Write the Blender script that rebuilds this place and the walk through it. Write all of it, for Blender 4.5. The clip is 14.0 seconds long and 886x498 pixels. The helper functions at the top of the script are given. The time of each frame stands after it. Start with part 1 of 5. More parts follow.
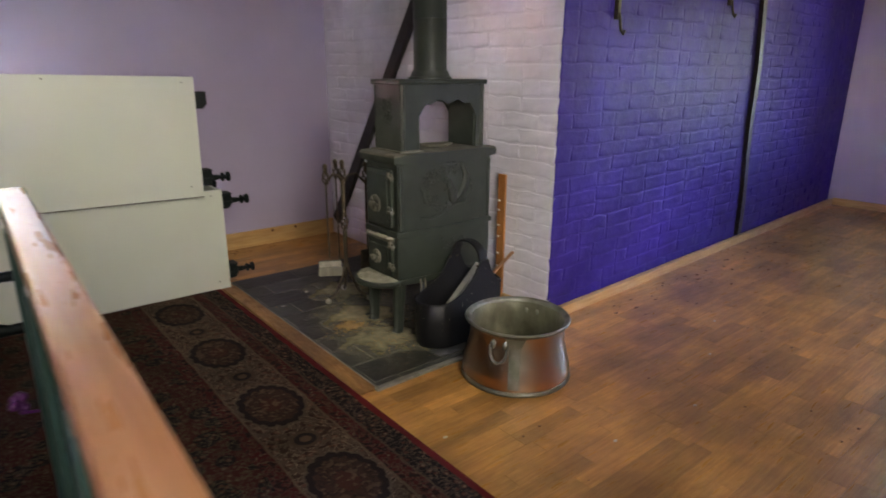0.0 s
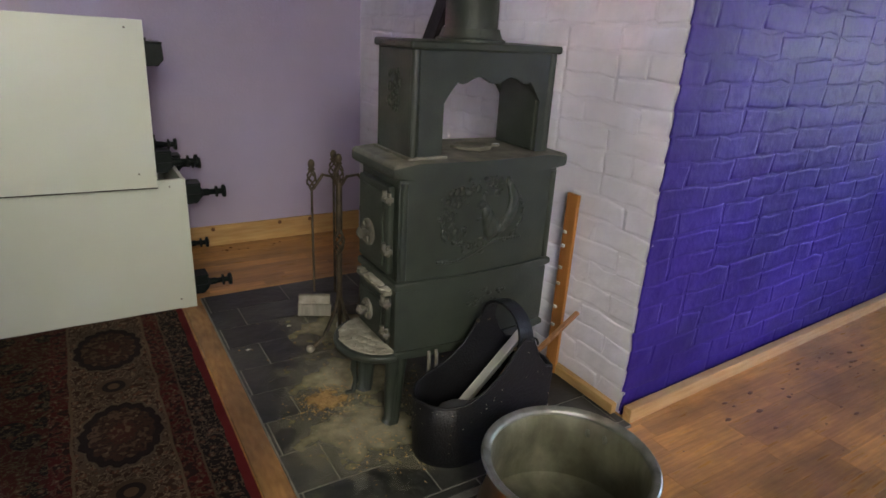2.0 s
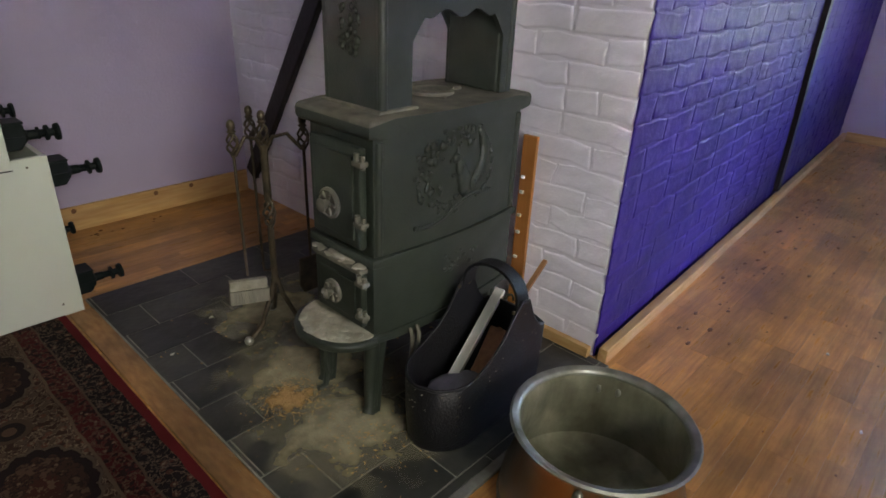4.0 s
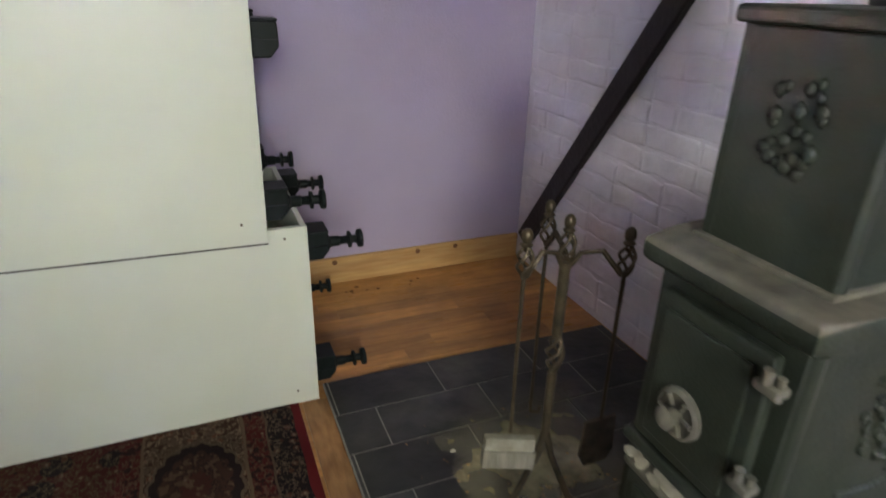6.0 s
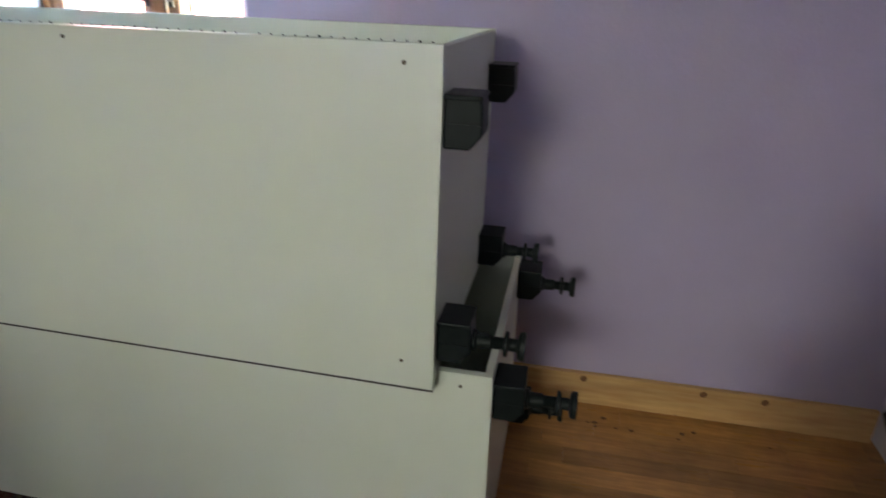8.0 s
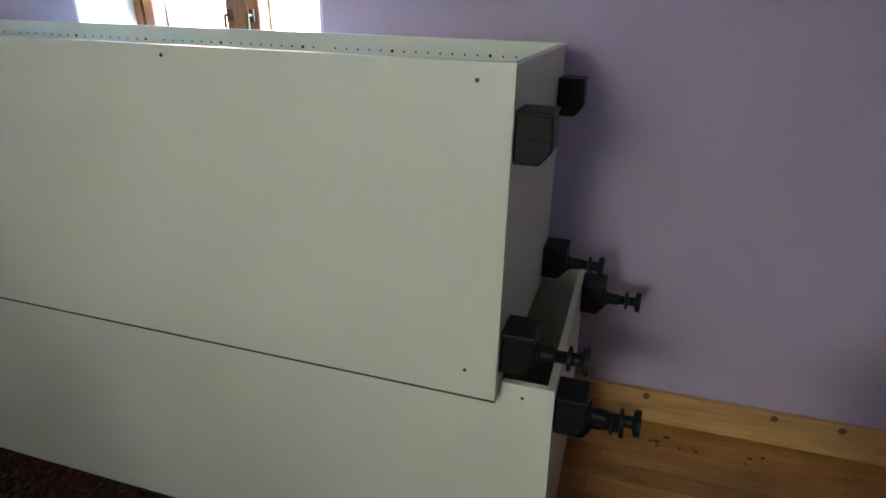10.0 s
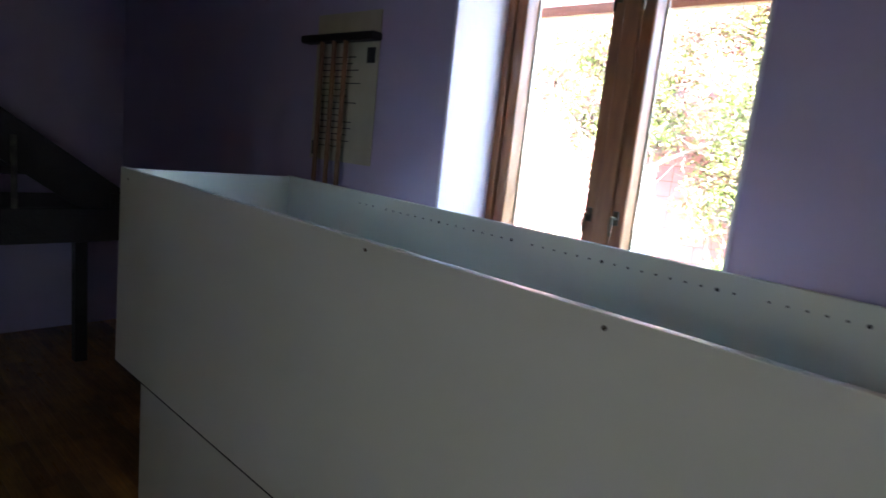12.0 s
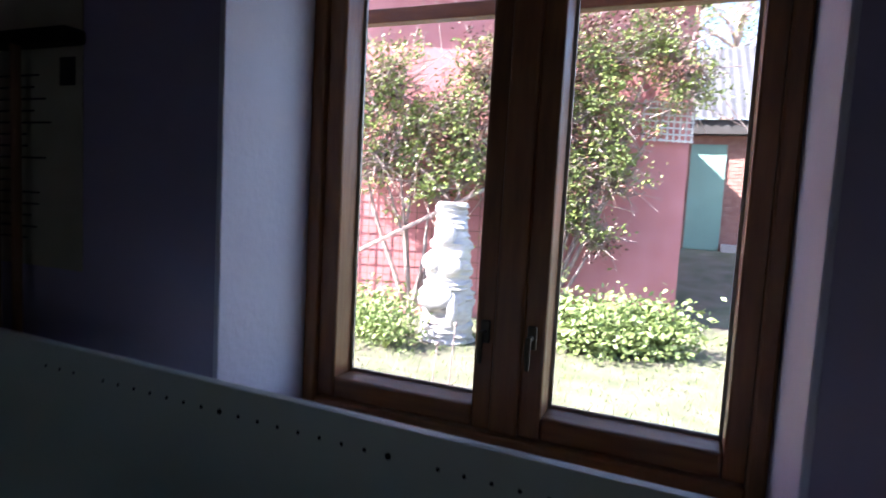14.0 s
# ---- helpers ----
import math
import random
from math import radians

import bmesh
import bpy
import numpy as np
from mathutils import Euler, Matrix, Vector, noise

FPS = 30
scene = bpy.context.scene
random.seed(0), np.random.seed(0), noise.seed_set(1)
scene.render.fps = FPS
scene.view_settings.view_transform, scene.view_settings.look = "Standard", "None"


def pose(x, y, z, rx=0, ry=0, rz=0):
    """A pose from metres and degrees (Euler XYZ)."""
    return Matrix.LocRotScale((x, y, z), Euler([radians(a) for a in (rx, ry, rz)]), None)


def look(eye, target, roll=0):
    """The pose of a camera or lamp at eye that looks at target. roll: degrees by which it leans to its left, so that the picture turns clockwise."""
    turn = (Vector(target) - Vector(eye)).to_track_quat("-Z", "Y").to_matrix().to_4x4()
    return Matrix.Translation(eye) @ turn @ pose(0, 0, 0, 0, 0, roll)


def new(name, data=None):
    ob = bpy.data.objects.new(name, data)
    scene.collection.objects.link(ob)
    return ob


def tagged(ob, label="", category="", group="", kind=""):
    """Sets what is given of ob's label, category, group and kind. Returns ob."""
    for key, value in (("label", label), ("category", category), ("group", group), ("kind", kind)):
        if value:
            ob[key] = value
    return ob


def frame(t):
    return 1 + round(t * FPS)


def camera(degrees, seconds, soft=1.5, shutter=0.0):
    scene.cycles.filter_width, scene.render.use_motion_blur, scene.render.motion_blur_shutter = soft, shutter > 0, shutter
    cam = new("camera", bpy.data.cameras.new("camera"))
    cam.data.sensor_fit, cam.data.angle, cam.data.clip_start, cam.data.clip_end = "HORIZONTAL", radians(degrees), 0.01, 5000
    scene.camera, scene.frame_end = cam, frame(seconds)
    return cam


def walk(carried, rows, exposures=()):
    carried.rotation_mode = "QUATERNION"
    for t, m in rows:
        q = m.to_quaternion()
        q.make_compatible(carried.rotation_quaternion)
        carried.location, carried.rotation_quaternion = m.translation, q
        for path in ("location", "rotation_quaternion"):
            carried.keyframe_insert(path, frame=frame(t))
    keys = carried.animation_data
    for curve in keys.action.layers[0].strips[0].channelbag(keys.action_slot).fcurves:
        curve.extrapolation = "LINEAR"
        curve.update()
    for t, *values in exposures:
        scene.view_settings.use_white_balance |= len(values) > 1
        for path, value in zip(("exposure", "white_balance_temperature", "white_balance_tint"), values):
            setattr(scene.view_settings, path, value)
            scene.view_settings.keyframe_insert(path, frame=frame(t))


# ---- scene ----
cam = camera(72.9, 14.0, soft=1.6, shutter=0.3)
PATH = [
    (0, (-2.168, -1.833, 1.182), (-0.956, -0.346, 0.615), 0.3),
    (0.5, (-1.88, -1.707, 1.196), (-0.612, -0.311, 0.53), 3.0),
    (1, (-1.667, -1.519, 1.196), (-0.487, -0.05, 0.523), 2.1),
    (1.5, (-1.481, -1.286, 1.195), (-0.508, 0.325, 0.52), 1.5),
    (2, (-1.424, -1.108, 1.184), (-0.428, 0.482, 0.492), 3.3),
    (2.5, (-1.49, -0.921, 1.163), (-0.182, 0.391, 0.409), 1.8),
    (2.7, (-1.508, -0.862, 1.166), (-0.133, 0.354, 0.372), 1.8),
    (4.8, (-1.567, -0.619, 1.137), (-0.349, 0.68, 0.224), 2.7),
    (5, (-1.537, -0.561, 1.131), (-0.391, 0.785, 0.194), 2.0),
    (5.5, (-1.395, -0.342, 1.147), (-0.486, 1.172, 0.208), 1.2),
    (6, (-1.31, -0.085, 1.165), (-0.605, 1.599, 0.349), 1.6),
    (6.5, (-1.274, 0.157, 1.194), (-0.643, 1.887, 0.413), -0.9),
    (7, (-1.161, 0.344, 1.204), (-0.872, 2.177, 0.457), -0.0),
    (7.5, (-1.018, 0.436, 1.204), (-1.152, 2.246, 0.364), 0.5),
    (8, (-0.985, 0.474, 1.22), (-1.355, 2.276, 0.436), 1.1),
    (8.2, (-0.979, 0.464, 1.238), (-1.488, 2.246, 0.486), 0.0),
    (10.5, (-1.012, 0.456, 1.237), (-1.61, 2.203, 0.468), 0.6),
    (11, (-1.077, 0.474, 1.291), (-1.937, 2.195, 0.744), 1.7),
    (11.5, (-1.246, 0.546, 1.329), (-2.431, 2.104, 0.916), 4.6),
    (12, (-1.493, 0.691, 1.343), (-2.804, 2.164, 1.01), 6.1),
    (12.5, (-1.647, 0.84, 1.331), (-3.144, 2.112, 0.955), 4.2),
    (13, (-1.782, 1.093, 1.365), (-3.169, 2.486, 0.999), 4.4),
    (13.5, (-1.883, 1.238, 1.4), (-2.955, 2.901, 1.107), 5.1),
    (14, (-2.062, 1.337, 1.434), (-2.844, 3.17, 1.262), 3.1),
]
EXPOSURES = [(0, 7.5, 7000, 13), (1, 7.55, 6900, 12), (2.5, 7.45, 6650, 11), (5, 7.55, 6500, 11), (6, 8.0, 6400, 9), (7, 7.8, 6300, 7), (8, 7.4, 6400, 6), (10.3, 7.15, 6450, 6), (11, 6.95, 6250, 9), (12, 5.75, 5950, 16), (12.5, 5.1, 5850, 17), (13, 4.65, 5800, 18), (13.5, 3.85, 5700, 18), (14, 3.05, 5750, 20)]
walk(cam, [(t, look(eye, target, roll)) for t, eye, target, roll in PATH], EXPOSURES)

# ---- light ----
world = bpy.data.worlds.new("sky")
scene.world = world
world.use_nodes = True
wn = world.node_tree.nodes
sky = wn.new("ShaderNodeTexSky")
sky.sky_type, sky.sun_disc = "NISHITA", False
sky.sun_elevation, sky.sun_rotation = radians(44), radians(228)
wn["Background"].inputs["Strength"].default_value = 0.09
world.node_tree.links.new(sky.outputs[0], wn["Background"].inputs["Color"])


def lamp(name, kind, m, energy, color, size=None, spread=180):
    d = bpy.data.lights.new(name, kind)
    d.energy, d.color = energy, color
    if kind == "AREA":
        d.shape, d.size, d.size_y = "RECTANGLE", size[0], size[1]
        d.spread = radians(spread)
    else:
        d.angle = radians(0.6)
    ob = new(name, d)
    ob.matrix_world = m
    return ob


lamp("sun", "SUN", look((-7, -6.6, 9), (0, 0, 0)), 5.0, (1.0, 0.94, 0.85))
lamp("window_light_east", "AREA", look((4.26, -1.6, 1.35), (1.0, -0.4, 0.1)), 0.0210, (0.50, 0.62, 1.0), (0.55, 0.85))
# Added lamp that makes the low blue glow on the purple wall.
lamp("window_light_side", "AREA", look((1.15, -2.44, 1.45), (0.85, 0.0, 0.35)), 0.0280, (0.62, 0.66, 1.0), (0.6, 0.6), 62)
# Added fill lamps, in place of a light carried with the camera.
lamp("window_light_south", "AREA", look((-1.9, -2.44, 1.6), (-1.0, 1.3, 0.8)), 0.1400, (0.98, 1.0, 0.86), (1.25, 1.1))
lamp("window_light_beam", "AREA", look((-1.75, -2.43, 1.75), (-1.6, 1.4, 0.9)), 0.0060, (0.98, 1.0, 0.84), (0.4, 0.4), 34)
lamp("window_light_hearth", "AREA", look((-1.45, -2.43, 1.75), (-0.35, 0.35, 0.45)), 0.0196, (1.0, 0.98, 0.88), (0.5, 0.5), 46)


# ---- materials ----
def mat(name, c1, c2=None, scale=6.0, rough=0.5, metal=0.0, bump=0.0, bump_scale=60.0, stain=0.15, stretch=(1, 1, 1), per=0.0, spec=0.5, island=False, world_space=False, dirt=0.0, edge=0.2):
    m = bpy.data.materials.new(name)
    m.use_nodes = True
    nt = m.node_tree
    n, l = nt.nodes, nt.links
    b = n["Principled BSDF"]
    b.inputs["Metallic"].default_value = metal
    b.inputs["Specular IOR Level"].default_value = spec
    co = n.new("ShaderNodeNewGeometry").outputs["Position"] if world_space else n.new("ShaderNodeTexCoord").outputs["Object"]
    info = n.new("ShaderNodeNewGeometry") if island else n.new("ShaderNodeObjectInfo")
    rnd = info.outputs["Random Per Island"] if island else info.outputs["Random"]
    mp = n.new("ShaderNodeMapping")
    mp.inputs["Scale"].default_value = stretch
    l.new(co, mp.inputs["Vector"])
    if per:
        sc = n.new("ShaderNodeVectorMath")
        sc.operation = "SCALE"
        sc.inputs[0].default_value = (7.3, 3.1, 5.7)
        l.new(rnd, sc.inputs["Scale"])
        l.new(sc.outputs[0], mp.inputs["Location"])
    a = n.new("ShaderNodeTexNoise")
    a.inputs["Scale"].default_value, a.inputs["Detail"].default_value = scale, 6
    l.new(mp.outputs[0], a.inputs["Vector"])
    mix = n.new("ShaderNodeMix")
    mix.data_type = "RGBA"
    c2 = c2 or tuple(v * 0.8 for v in c1)
    mix.inputs["A"].default_value, mix.inputs["B"].default_value = (*c1, 1), (*c2, 1)
    ramp = n.new("ShaderNodeMapRange")
    ramp.inputs["From Min"].default_value, ramp.inputs["From Max"].default_value = 0.5 - edge, 0.5 + edge
    l.new(a.outputs["Fac"], ramp.inputs["Value"])
    l.new(ramp.outputs[0], mix.inputs["Factor"])
    big = n.new("ShaderNodeTexNoise")
    big.inputs["Scale"].default_value, big.inputs["Detail"].default_value = scale * 0.21, 4
    l.new(mp.outputs[0], big.inputs["Vector"])
    val = n.new("ShaderNodeMapRange")
    val.inputs["From Min"].default_value, val.inputs["From Max"].default_value = 0.3, 0.7
    val.inputs["To Min"].default_value, val.inputs["To Max"].default_value = 1 - stain, 1 + stain * 0.5
    l.new(big.outputs["Fac"], val.inputs["Value"])
    factor = val.outputs[0]
    if per:
        v2 = n.new("ShaderNodeMapRange")
        v2.inputs["To Min"].default_value, v2.inputs["To Max"].default_value = 1 - per, 1 + per
        l.new(rnd, v2.inputs["Value"])
        mu = n.new("ShaderNodeMath")
        mu.operation = "MULTIPLY"
        l.new(factor, mu.inputs[0])
        l.new(v2.outputs[0], mu.inputs[1])
        factor = mu.outputs[0]
    if dirt:
        place = n.new("ShaderNodeNewGeometry")
        soil = n.new("ShaderNodeTexNoise")
        soil.inputs["Scale"].default_value, soil.inputs["Detail"].default_value, soil.inputs["Roughness"].default_value = 2.1, 8, 0.65
        l.new(place.outputs["Position"], soil.inputs["Vector"])
        v3 = n.new("ShaderNodeMapRange")
        v3.inputs["From Min"].default_value, v3.inputs["From Max"].default_value = 0.38, 0.62
        v3.inputs["To Min"].default_value, v3.inputs["To Max"].default_value = 1 - dirt, 1 + dirt * 0.35
        l.new(soil.outputs["Fac"], v3.inputs["Value"])
        mu = n.new("ShaderNodeMath")
        mu.operation = "MULTIPLY"
        l.new(factor, mu.inputs[0])
        l.new(v3.outputs[0], mu.inputs[1])
        factor = mu.outputs[0]
    tint = n.new("ShaderNodeVectorMath")
    tint.operation = "SCALE"
    l.new(mix.outputs["Result"], tint.inputs[0])
    l.new(factor, tint.inputs["Scale"])
    l.new(tint.outputs[0], b.inputs["Base Color"])
    rr = n.new("ShaderNodeMapRange")
    rr.inputs["To Min"].default_value, rr.inputs["To Max"].default_value = max(rough - 0.12, 0.02), min(rough + 0.12, 1)
    l.new(a.outputs["Fac"], rr.inputs["Value"])
    l.new(rr.outputs[0], b.inputs["Roughness"])
    if bump:
        f = n.new("ShaderNodeTexNoise")
        f.inputs["Scale"].default_value, f.inputs["Detail"].default_value = bump_scale, 5
        l.new(mp.outputs[0], f.inputs["Vector"])
        bp = n.new("ShaderNodeBump")
        bp.inputs["Strength"].default_value, bp.inputs["Distance"].default_value = bump, 0.004
        l.new(f.outputs["Fac"], bp.inputs["Height"])
        l.new(bp.outputs[0], b.inputs["Normal"])
    return m


M_lilac = mat("lilac_wall_paint", (0.45, 0.385, 0.55), (0.49, 0.425, 0.585), 3, 0.55, bump=0.25, bump_scale=90, stain=0.06)
M_white_brick = mat("white_brick_paint", (0.86, 0.84, 0.91), (0.81, 0.78, 0.87), 9, 0.32, bump=1.0, bump_scale=26, stain=0.10, world_space=True, dirt=0.10)
M_purple = mat("purple_brick_paint", (0.038, 0.019, 0.190), (0.050, 0.027, 0.225), 8, 0.50, bump=0.45, bump_scale=45, stain=0.2, world_space=True, dirt=0.25, spec=0.10)
M_pine = mat("pine_skirting", (0.62, 0.40, 0.17), (0.50, 0.28, 0.10), 5, 0.45, bump=0.2, bump_scale=40, stretch=(1.5, 14, 14), stain=0.2)
M_pine_y = mat("pine_skirting_y", (0.62, 0.40, 0.17), (0.50, 0.28, 0.10), 5, 0.45, bump=0.2, bump_scale=40, stretch=(14, 1.5, 14), stain=0.2)
M_knot = mat("pine_knot", (0.12, 0.05, 0.02), (0.2, 0.09, 0.03), 30, 0.5)
M_floor = mat("laminate_floor", (0.62, 0.315, 0.090), (0.45, 0.205, 0.055), 7, 0.31, bump=0.12, bump_scale=50, stretch=(1.2, 16, 8), per=0.22, stain=0.28, dirt=0.38)
M_floor_far = mat("laminate_floor_far", (0.62, 0.315, 0.090), (0.45, 0.205, 0.055), 7, 0.31, bump=0.12, bump_scale=50, stretch=(1.2, 16, 8), per=0.22, stain=0.28, dirt=0.38, island=True)
M_subfloor = mat("floor_joint", (0.10, 0.05, 0.025), None, 20, 0.7)
M_slate = mat("slate_tile", (0.024, 0.027, 0.026), (0.078, 0.076, 0.064), 9, 0.42, bump=0.9, bump_scale=26, per=0.25, stain=0.3, dirt=0.4)
M_grout = mat("grey_grout", (0.22, 0.21, 0.18), (0.33, 0.32, 0.27), 30, 0.9, bump=0.4)
M_strip = mat("oak_edging", (0.42, 0.22, 0.075), (0.27, 0.125, 0.04), 7, 0.45, bump=0.35, stretch=(10, 2.5, 10), stain=0.4, dirt=0.35)
M_alu = mat("edge_metal", (0.42, 0.42, 0.38), (0.30, 0.29, 0.25), 40, 0.45, metal=0.6, bump=0.3)
M_melamine = mat("white_melamine", (0.69, 0.715, 0.615), (0.72, 0.745, 0.645), 4, 0.36, bump=0.05, bump_scale=300, stain=0.03)
M_plastic = mat("dark_plastic", (0.006, 0.009, 0.009), (0.011, 0.015, 0.015), 30, 0.46, stain=0.1, spec=0.2)
M_hole = mat("drilled_hole", (0.012, 0.012, 0.014), None, 30, 0.8)
M_iron = mat("green_black_cast_iron", (0.031, 0.039, 0.028), (0.019, 0.025, 0.018), 14, 0.46, bump=0.3, bump_scale=180, stain=0.2, world_space=True)
M_dusty = mat("dusty_cast_iron", (0.20, 0.185, 0.14), (0.075, 0.074, 0.060), 16, 0.75, bump=0.3, bump_scale=120, stain=0.3, world_space=True)
M_ashy = mat("ash_dust", (0.46, 0.43, 0.34), (0.26, 0.24, 0.18), 25, 0.95, bump=0.8, bump_scale=140, stain=0.3, world_space=True)
M_rust = mat("burnished_steel", (0.135, 0.105, 0.065), (0.060, 0.048, 0.032), 30, 0.45, metal=0.6, bump=0.3)
M_black_timber = mat("black_painted_timber", (0.010, 0.008, 0.009), (0.022, 0.016, 0.016), 10, 0.5, bump=0.6, bump_scale=30, stretch=(6, 2, 2))
M_copper = mat("worn_copper", (0.50, 0.31, 0.21), (0.40, 0.36, 0.30), 6, 0.33, metal=1.0, bump=0.35, bump_scale=25, stain=0.45, stretch=(1, 1, 0.6), edge=0.10)
M_tin = mat("dull_tin", (0.40, 0.40, 0.35), (0.17, 0.17, 0.13), 14, 0.48, metal=0.85, bump=0.4, bump_scale=30, stain=0.4)
M_tin_in = mat("limed_tin", (0.15, 0.145, 0.085), (0.30, 0.29, 0.20), 16, 0.55, metal=0.15, bump=0.4, bump_scale=50, stain=0.45, stretch=(1, 1, 0.4), dirt=0.45, edge=0.16)
M_leather = mat("black_leather", (0.006, 0.006, 0.008), (0.012, 0.012, 0.014), 18, 0.45, bump=0.5, bump_scale=160, stain=0.3, spec=0.35)
M_paintwood = mat("white_painted_wood", (0.72, 0.70, 0.62), (0.6, 0.58, 0.5), 10, 0.5)
M_brownwood = mat("brown_wood", (0.30, 0.15, 0.06), (0.20, 0.09, 0.035), 8, 0.5, bump=0.2, stretch=(8, 8, 1))
M_orange = mat("varnished_batten", (0.44, 0.19, 0.05), (0.36, 0.14, 0.035), 6, 0.35, stretch=(12, 12, 1))
M_brass = mat("pale_metal", (0.75, 0.72, 0.62), None, 20, 0.35, metal=0.8)
M_bristle = mat("grey_bristle", (0.30, 0.28, 0.22), (0.18, 0.17, 0.13), 60, 0.95, bump=1.0, bump_scale=220, stretch=(1, 1, 0.1))
M_plasticbag = mat("clear_grey_film", (0.30, 0.31, 0.32), (0.16, 0.17, 0.18), 14, 0.2, bump=0.8, bump_scale=18)
M_teal = mat("teal_green_board", (0.055, 0.115, 0.095), (0.04, 0.09, 0.075), 4, 0.4, bump=0.1)
M_rail = mat("red_brown_rail", (0.40, 0.19, 0.09), (0.32, 0.14, 0.06), 5, 0.3, bump=0.15, stretch=(14, 1.2, 14))
M_winwood = mat("varnished_window_wood", (0.30, 0.125, 0.040), (0.20, 0.078, 0.026), 6, 0.36, bump=0.2, stretch=(12, 12, 1.4), stain=0.2)
M_winwood_h = mat("varnished_window_rail", (0.30, 0.125, 0.040), (0.20, 0.078, 0.026), 6, 0.36, bump=0.2, stretch=(1.4, 12, 12), stain=0.2)
M_reveal = mat("white_reveal_paint", (0.72, 0.69, 0.80), (0.78, 0.75, 0.84), 5, 0.6, bump=0.4, bump_scale=60, stain=0.06)
M_paper = mat("yellowed_paper", (0.55, 0.50, 0.36), (0.48, 0.43, 0.30), 9, 0.8)
M_ink = mat("dark_ink", (0.03, 0.03, 0.035), None, 30, 0.8)
M_ceiling = mat("white_ceiling", (0.75, 0.74, 0.76), None, 4, 0.8, bump=0.2)
M_ash_film = mat("ash_film", (0.40, 0.36, 0.23), (0.25, 0.225, 0.14), 25, 0.95, bump=0.6, bump_scale=140, world_space=True)


def fade(m, reach, scale, lo, hi):
    """Lets a film of dust thin out in ragged patches towards its edge."""
    n, l = m.node_tree.nodes, m.node_tree.links
    co = n.new("ShaderNodeTexCoord").outputs["Object"]
    ln = n.new("ShaderNodeVectorMath")
    ln.operation = "LENGTH"
    l.new(co, ln.inputs[0])
    rad = n.new("ShaderNodeMapRange")
    rad.inputs["From Min"].default_value, rad.inputs["From Max"].default_value = 0.0, reach
    rad.inputs["To Min"].default_value, rad.inputs["To Max"].default_value = 0.34, -0.40
    l.new(ln.outputs["Value"], rad.inputs["Value"])
    t = n.new("ShaderNodeTexNoise")
    t.inputs["Scale"].default_value, t.inputs["Detail"].default_value = scale, 8
    l.new(co, t.inputs["Vector"])
    ad = n.new("ShaderNodeMath")
    ad.operation = "ADD"
    l.new(rad.outputs[0], ad.inputs[0])
    l.new(t.outputs["Fac"], ad.inputs[1])
    mr = n.new("ShaderNodeMapRange")
    mr.inputs["From Min"].default_value, mr.inputs["From Max"].default_value = lo, hi
    l.new(ad.outputs[0], mr.inputs["Value"])
    l.new(mr.outputs[0], n["Principled BSDF"].inputs["Alpha"])


fade(M_ash_film, 0.36, 12, 0.30, 0.72)
M_saw_film = mat("sawdust_film", (0.50, 0.32, 0.12), (0.36, 0.22, 0.09), 50, 0.95, bump=0.9, bump_scale=220, world_space=True)
fade(M_saw_film, 0.13, 22, 0.42, 0.66)
M_sawdust = mat("yellow_sawdust", (0.52, 0.33, 0.12), (0.38, 0.24, 0.10), 40, 0.95, bump=0.8, bump_scale=200)
M_red_render = mat("red_house_render", (0.60, 0.25, 0.25), (0.54, 0.21, 0.20), 3, 0.85, bump=0.4, bump_scale=25, stain=0.2)
M_soil = mat("dry_garden_ground", (0.19, 0.165, 0.115), (0.10, 0.115, 0.055), 3.0, 0.95, bump=0.8, bump_scale=14, stain=0.3)
M_leaf = mat("spring_leaves", (0.25, 0.30, 0.075), (0.15, 0.19, 0.05), 2, 0.5, per=0.35, island=True)
M_leaf_red = mat("reddish_leaves", (0.20, 0.085, 0.065), (0.10, 0.045, 0.03), 2, 0.5, per=0.35, island=True)
M_leaf_bush = mat("bush_leaves", (0.29, 0.36, 0.115), (0.17, 0.24, 0.07), 2, 0.5, per=0.3, island=True)
M_twig = mat("grey_vine_wood", (0.42, 0.34, 0.30), (0.26, 0.17, 0.14), 12, 0.85, bump=0.5)
M_stone = mat("pale_carved_stone", (0.62, 0.60, 0.57), (0.42, 0.40, 0.38), 16, 0.9, bump=1.0, bump_scale=40, stretch=(1, 1, 3))
M_roof = mat("grey_corrugated_roof", (0.065, 0.065, 0.07), (0.10, 0.098, 0.098), 4, 0.8, stain=0.2)
M_brickout = mat("pale_red_brick", (0.40, 0.22, 0.17), (0.30, 0.14, 0.11), 8, 0.9, per=0.25)
M_mortar = mat("mortar", (0.45, 0.41, 0.36), None, 20, 0.95)
M_greendoor = mat("faded_green_door", (0.20, 0.33, 0.26), (0.23, 0.38, 0.30), 5, 0.6)
M_dark = mat("dark_eave", (0.05, 0.045, 0.04), None, 10, 0.8)
M_mesh_wire = mat("rusty_wire", (0.20, 0.12, 0.09), None, 20, 0.7)
M_whitelat = mat("white_lattice", (0.8, 0.79, 0.76), None, 10, 0.7)
M_rubber = mat("purple_plastic", (0.13, 0.02, 0.16), None, 10, 0.4)


def glass_material():
    m = bpy.data.materials.new("window_glass")
    m.use_nodes = True
    n, l = m.node_tree.nodes, m.node_tree.links
    b = n["Principled BSDF"]
    b.inputs["Roughness"].default_value, b.inputs["IOR"].default_value = 0.0, 1.1
    b.inputs["Transmission Weight"].default_value = 1.0
    return m


M_glass = glass_material()


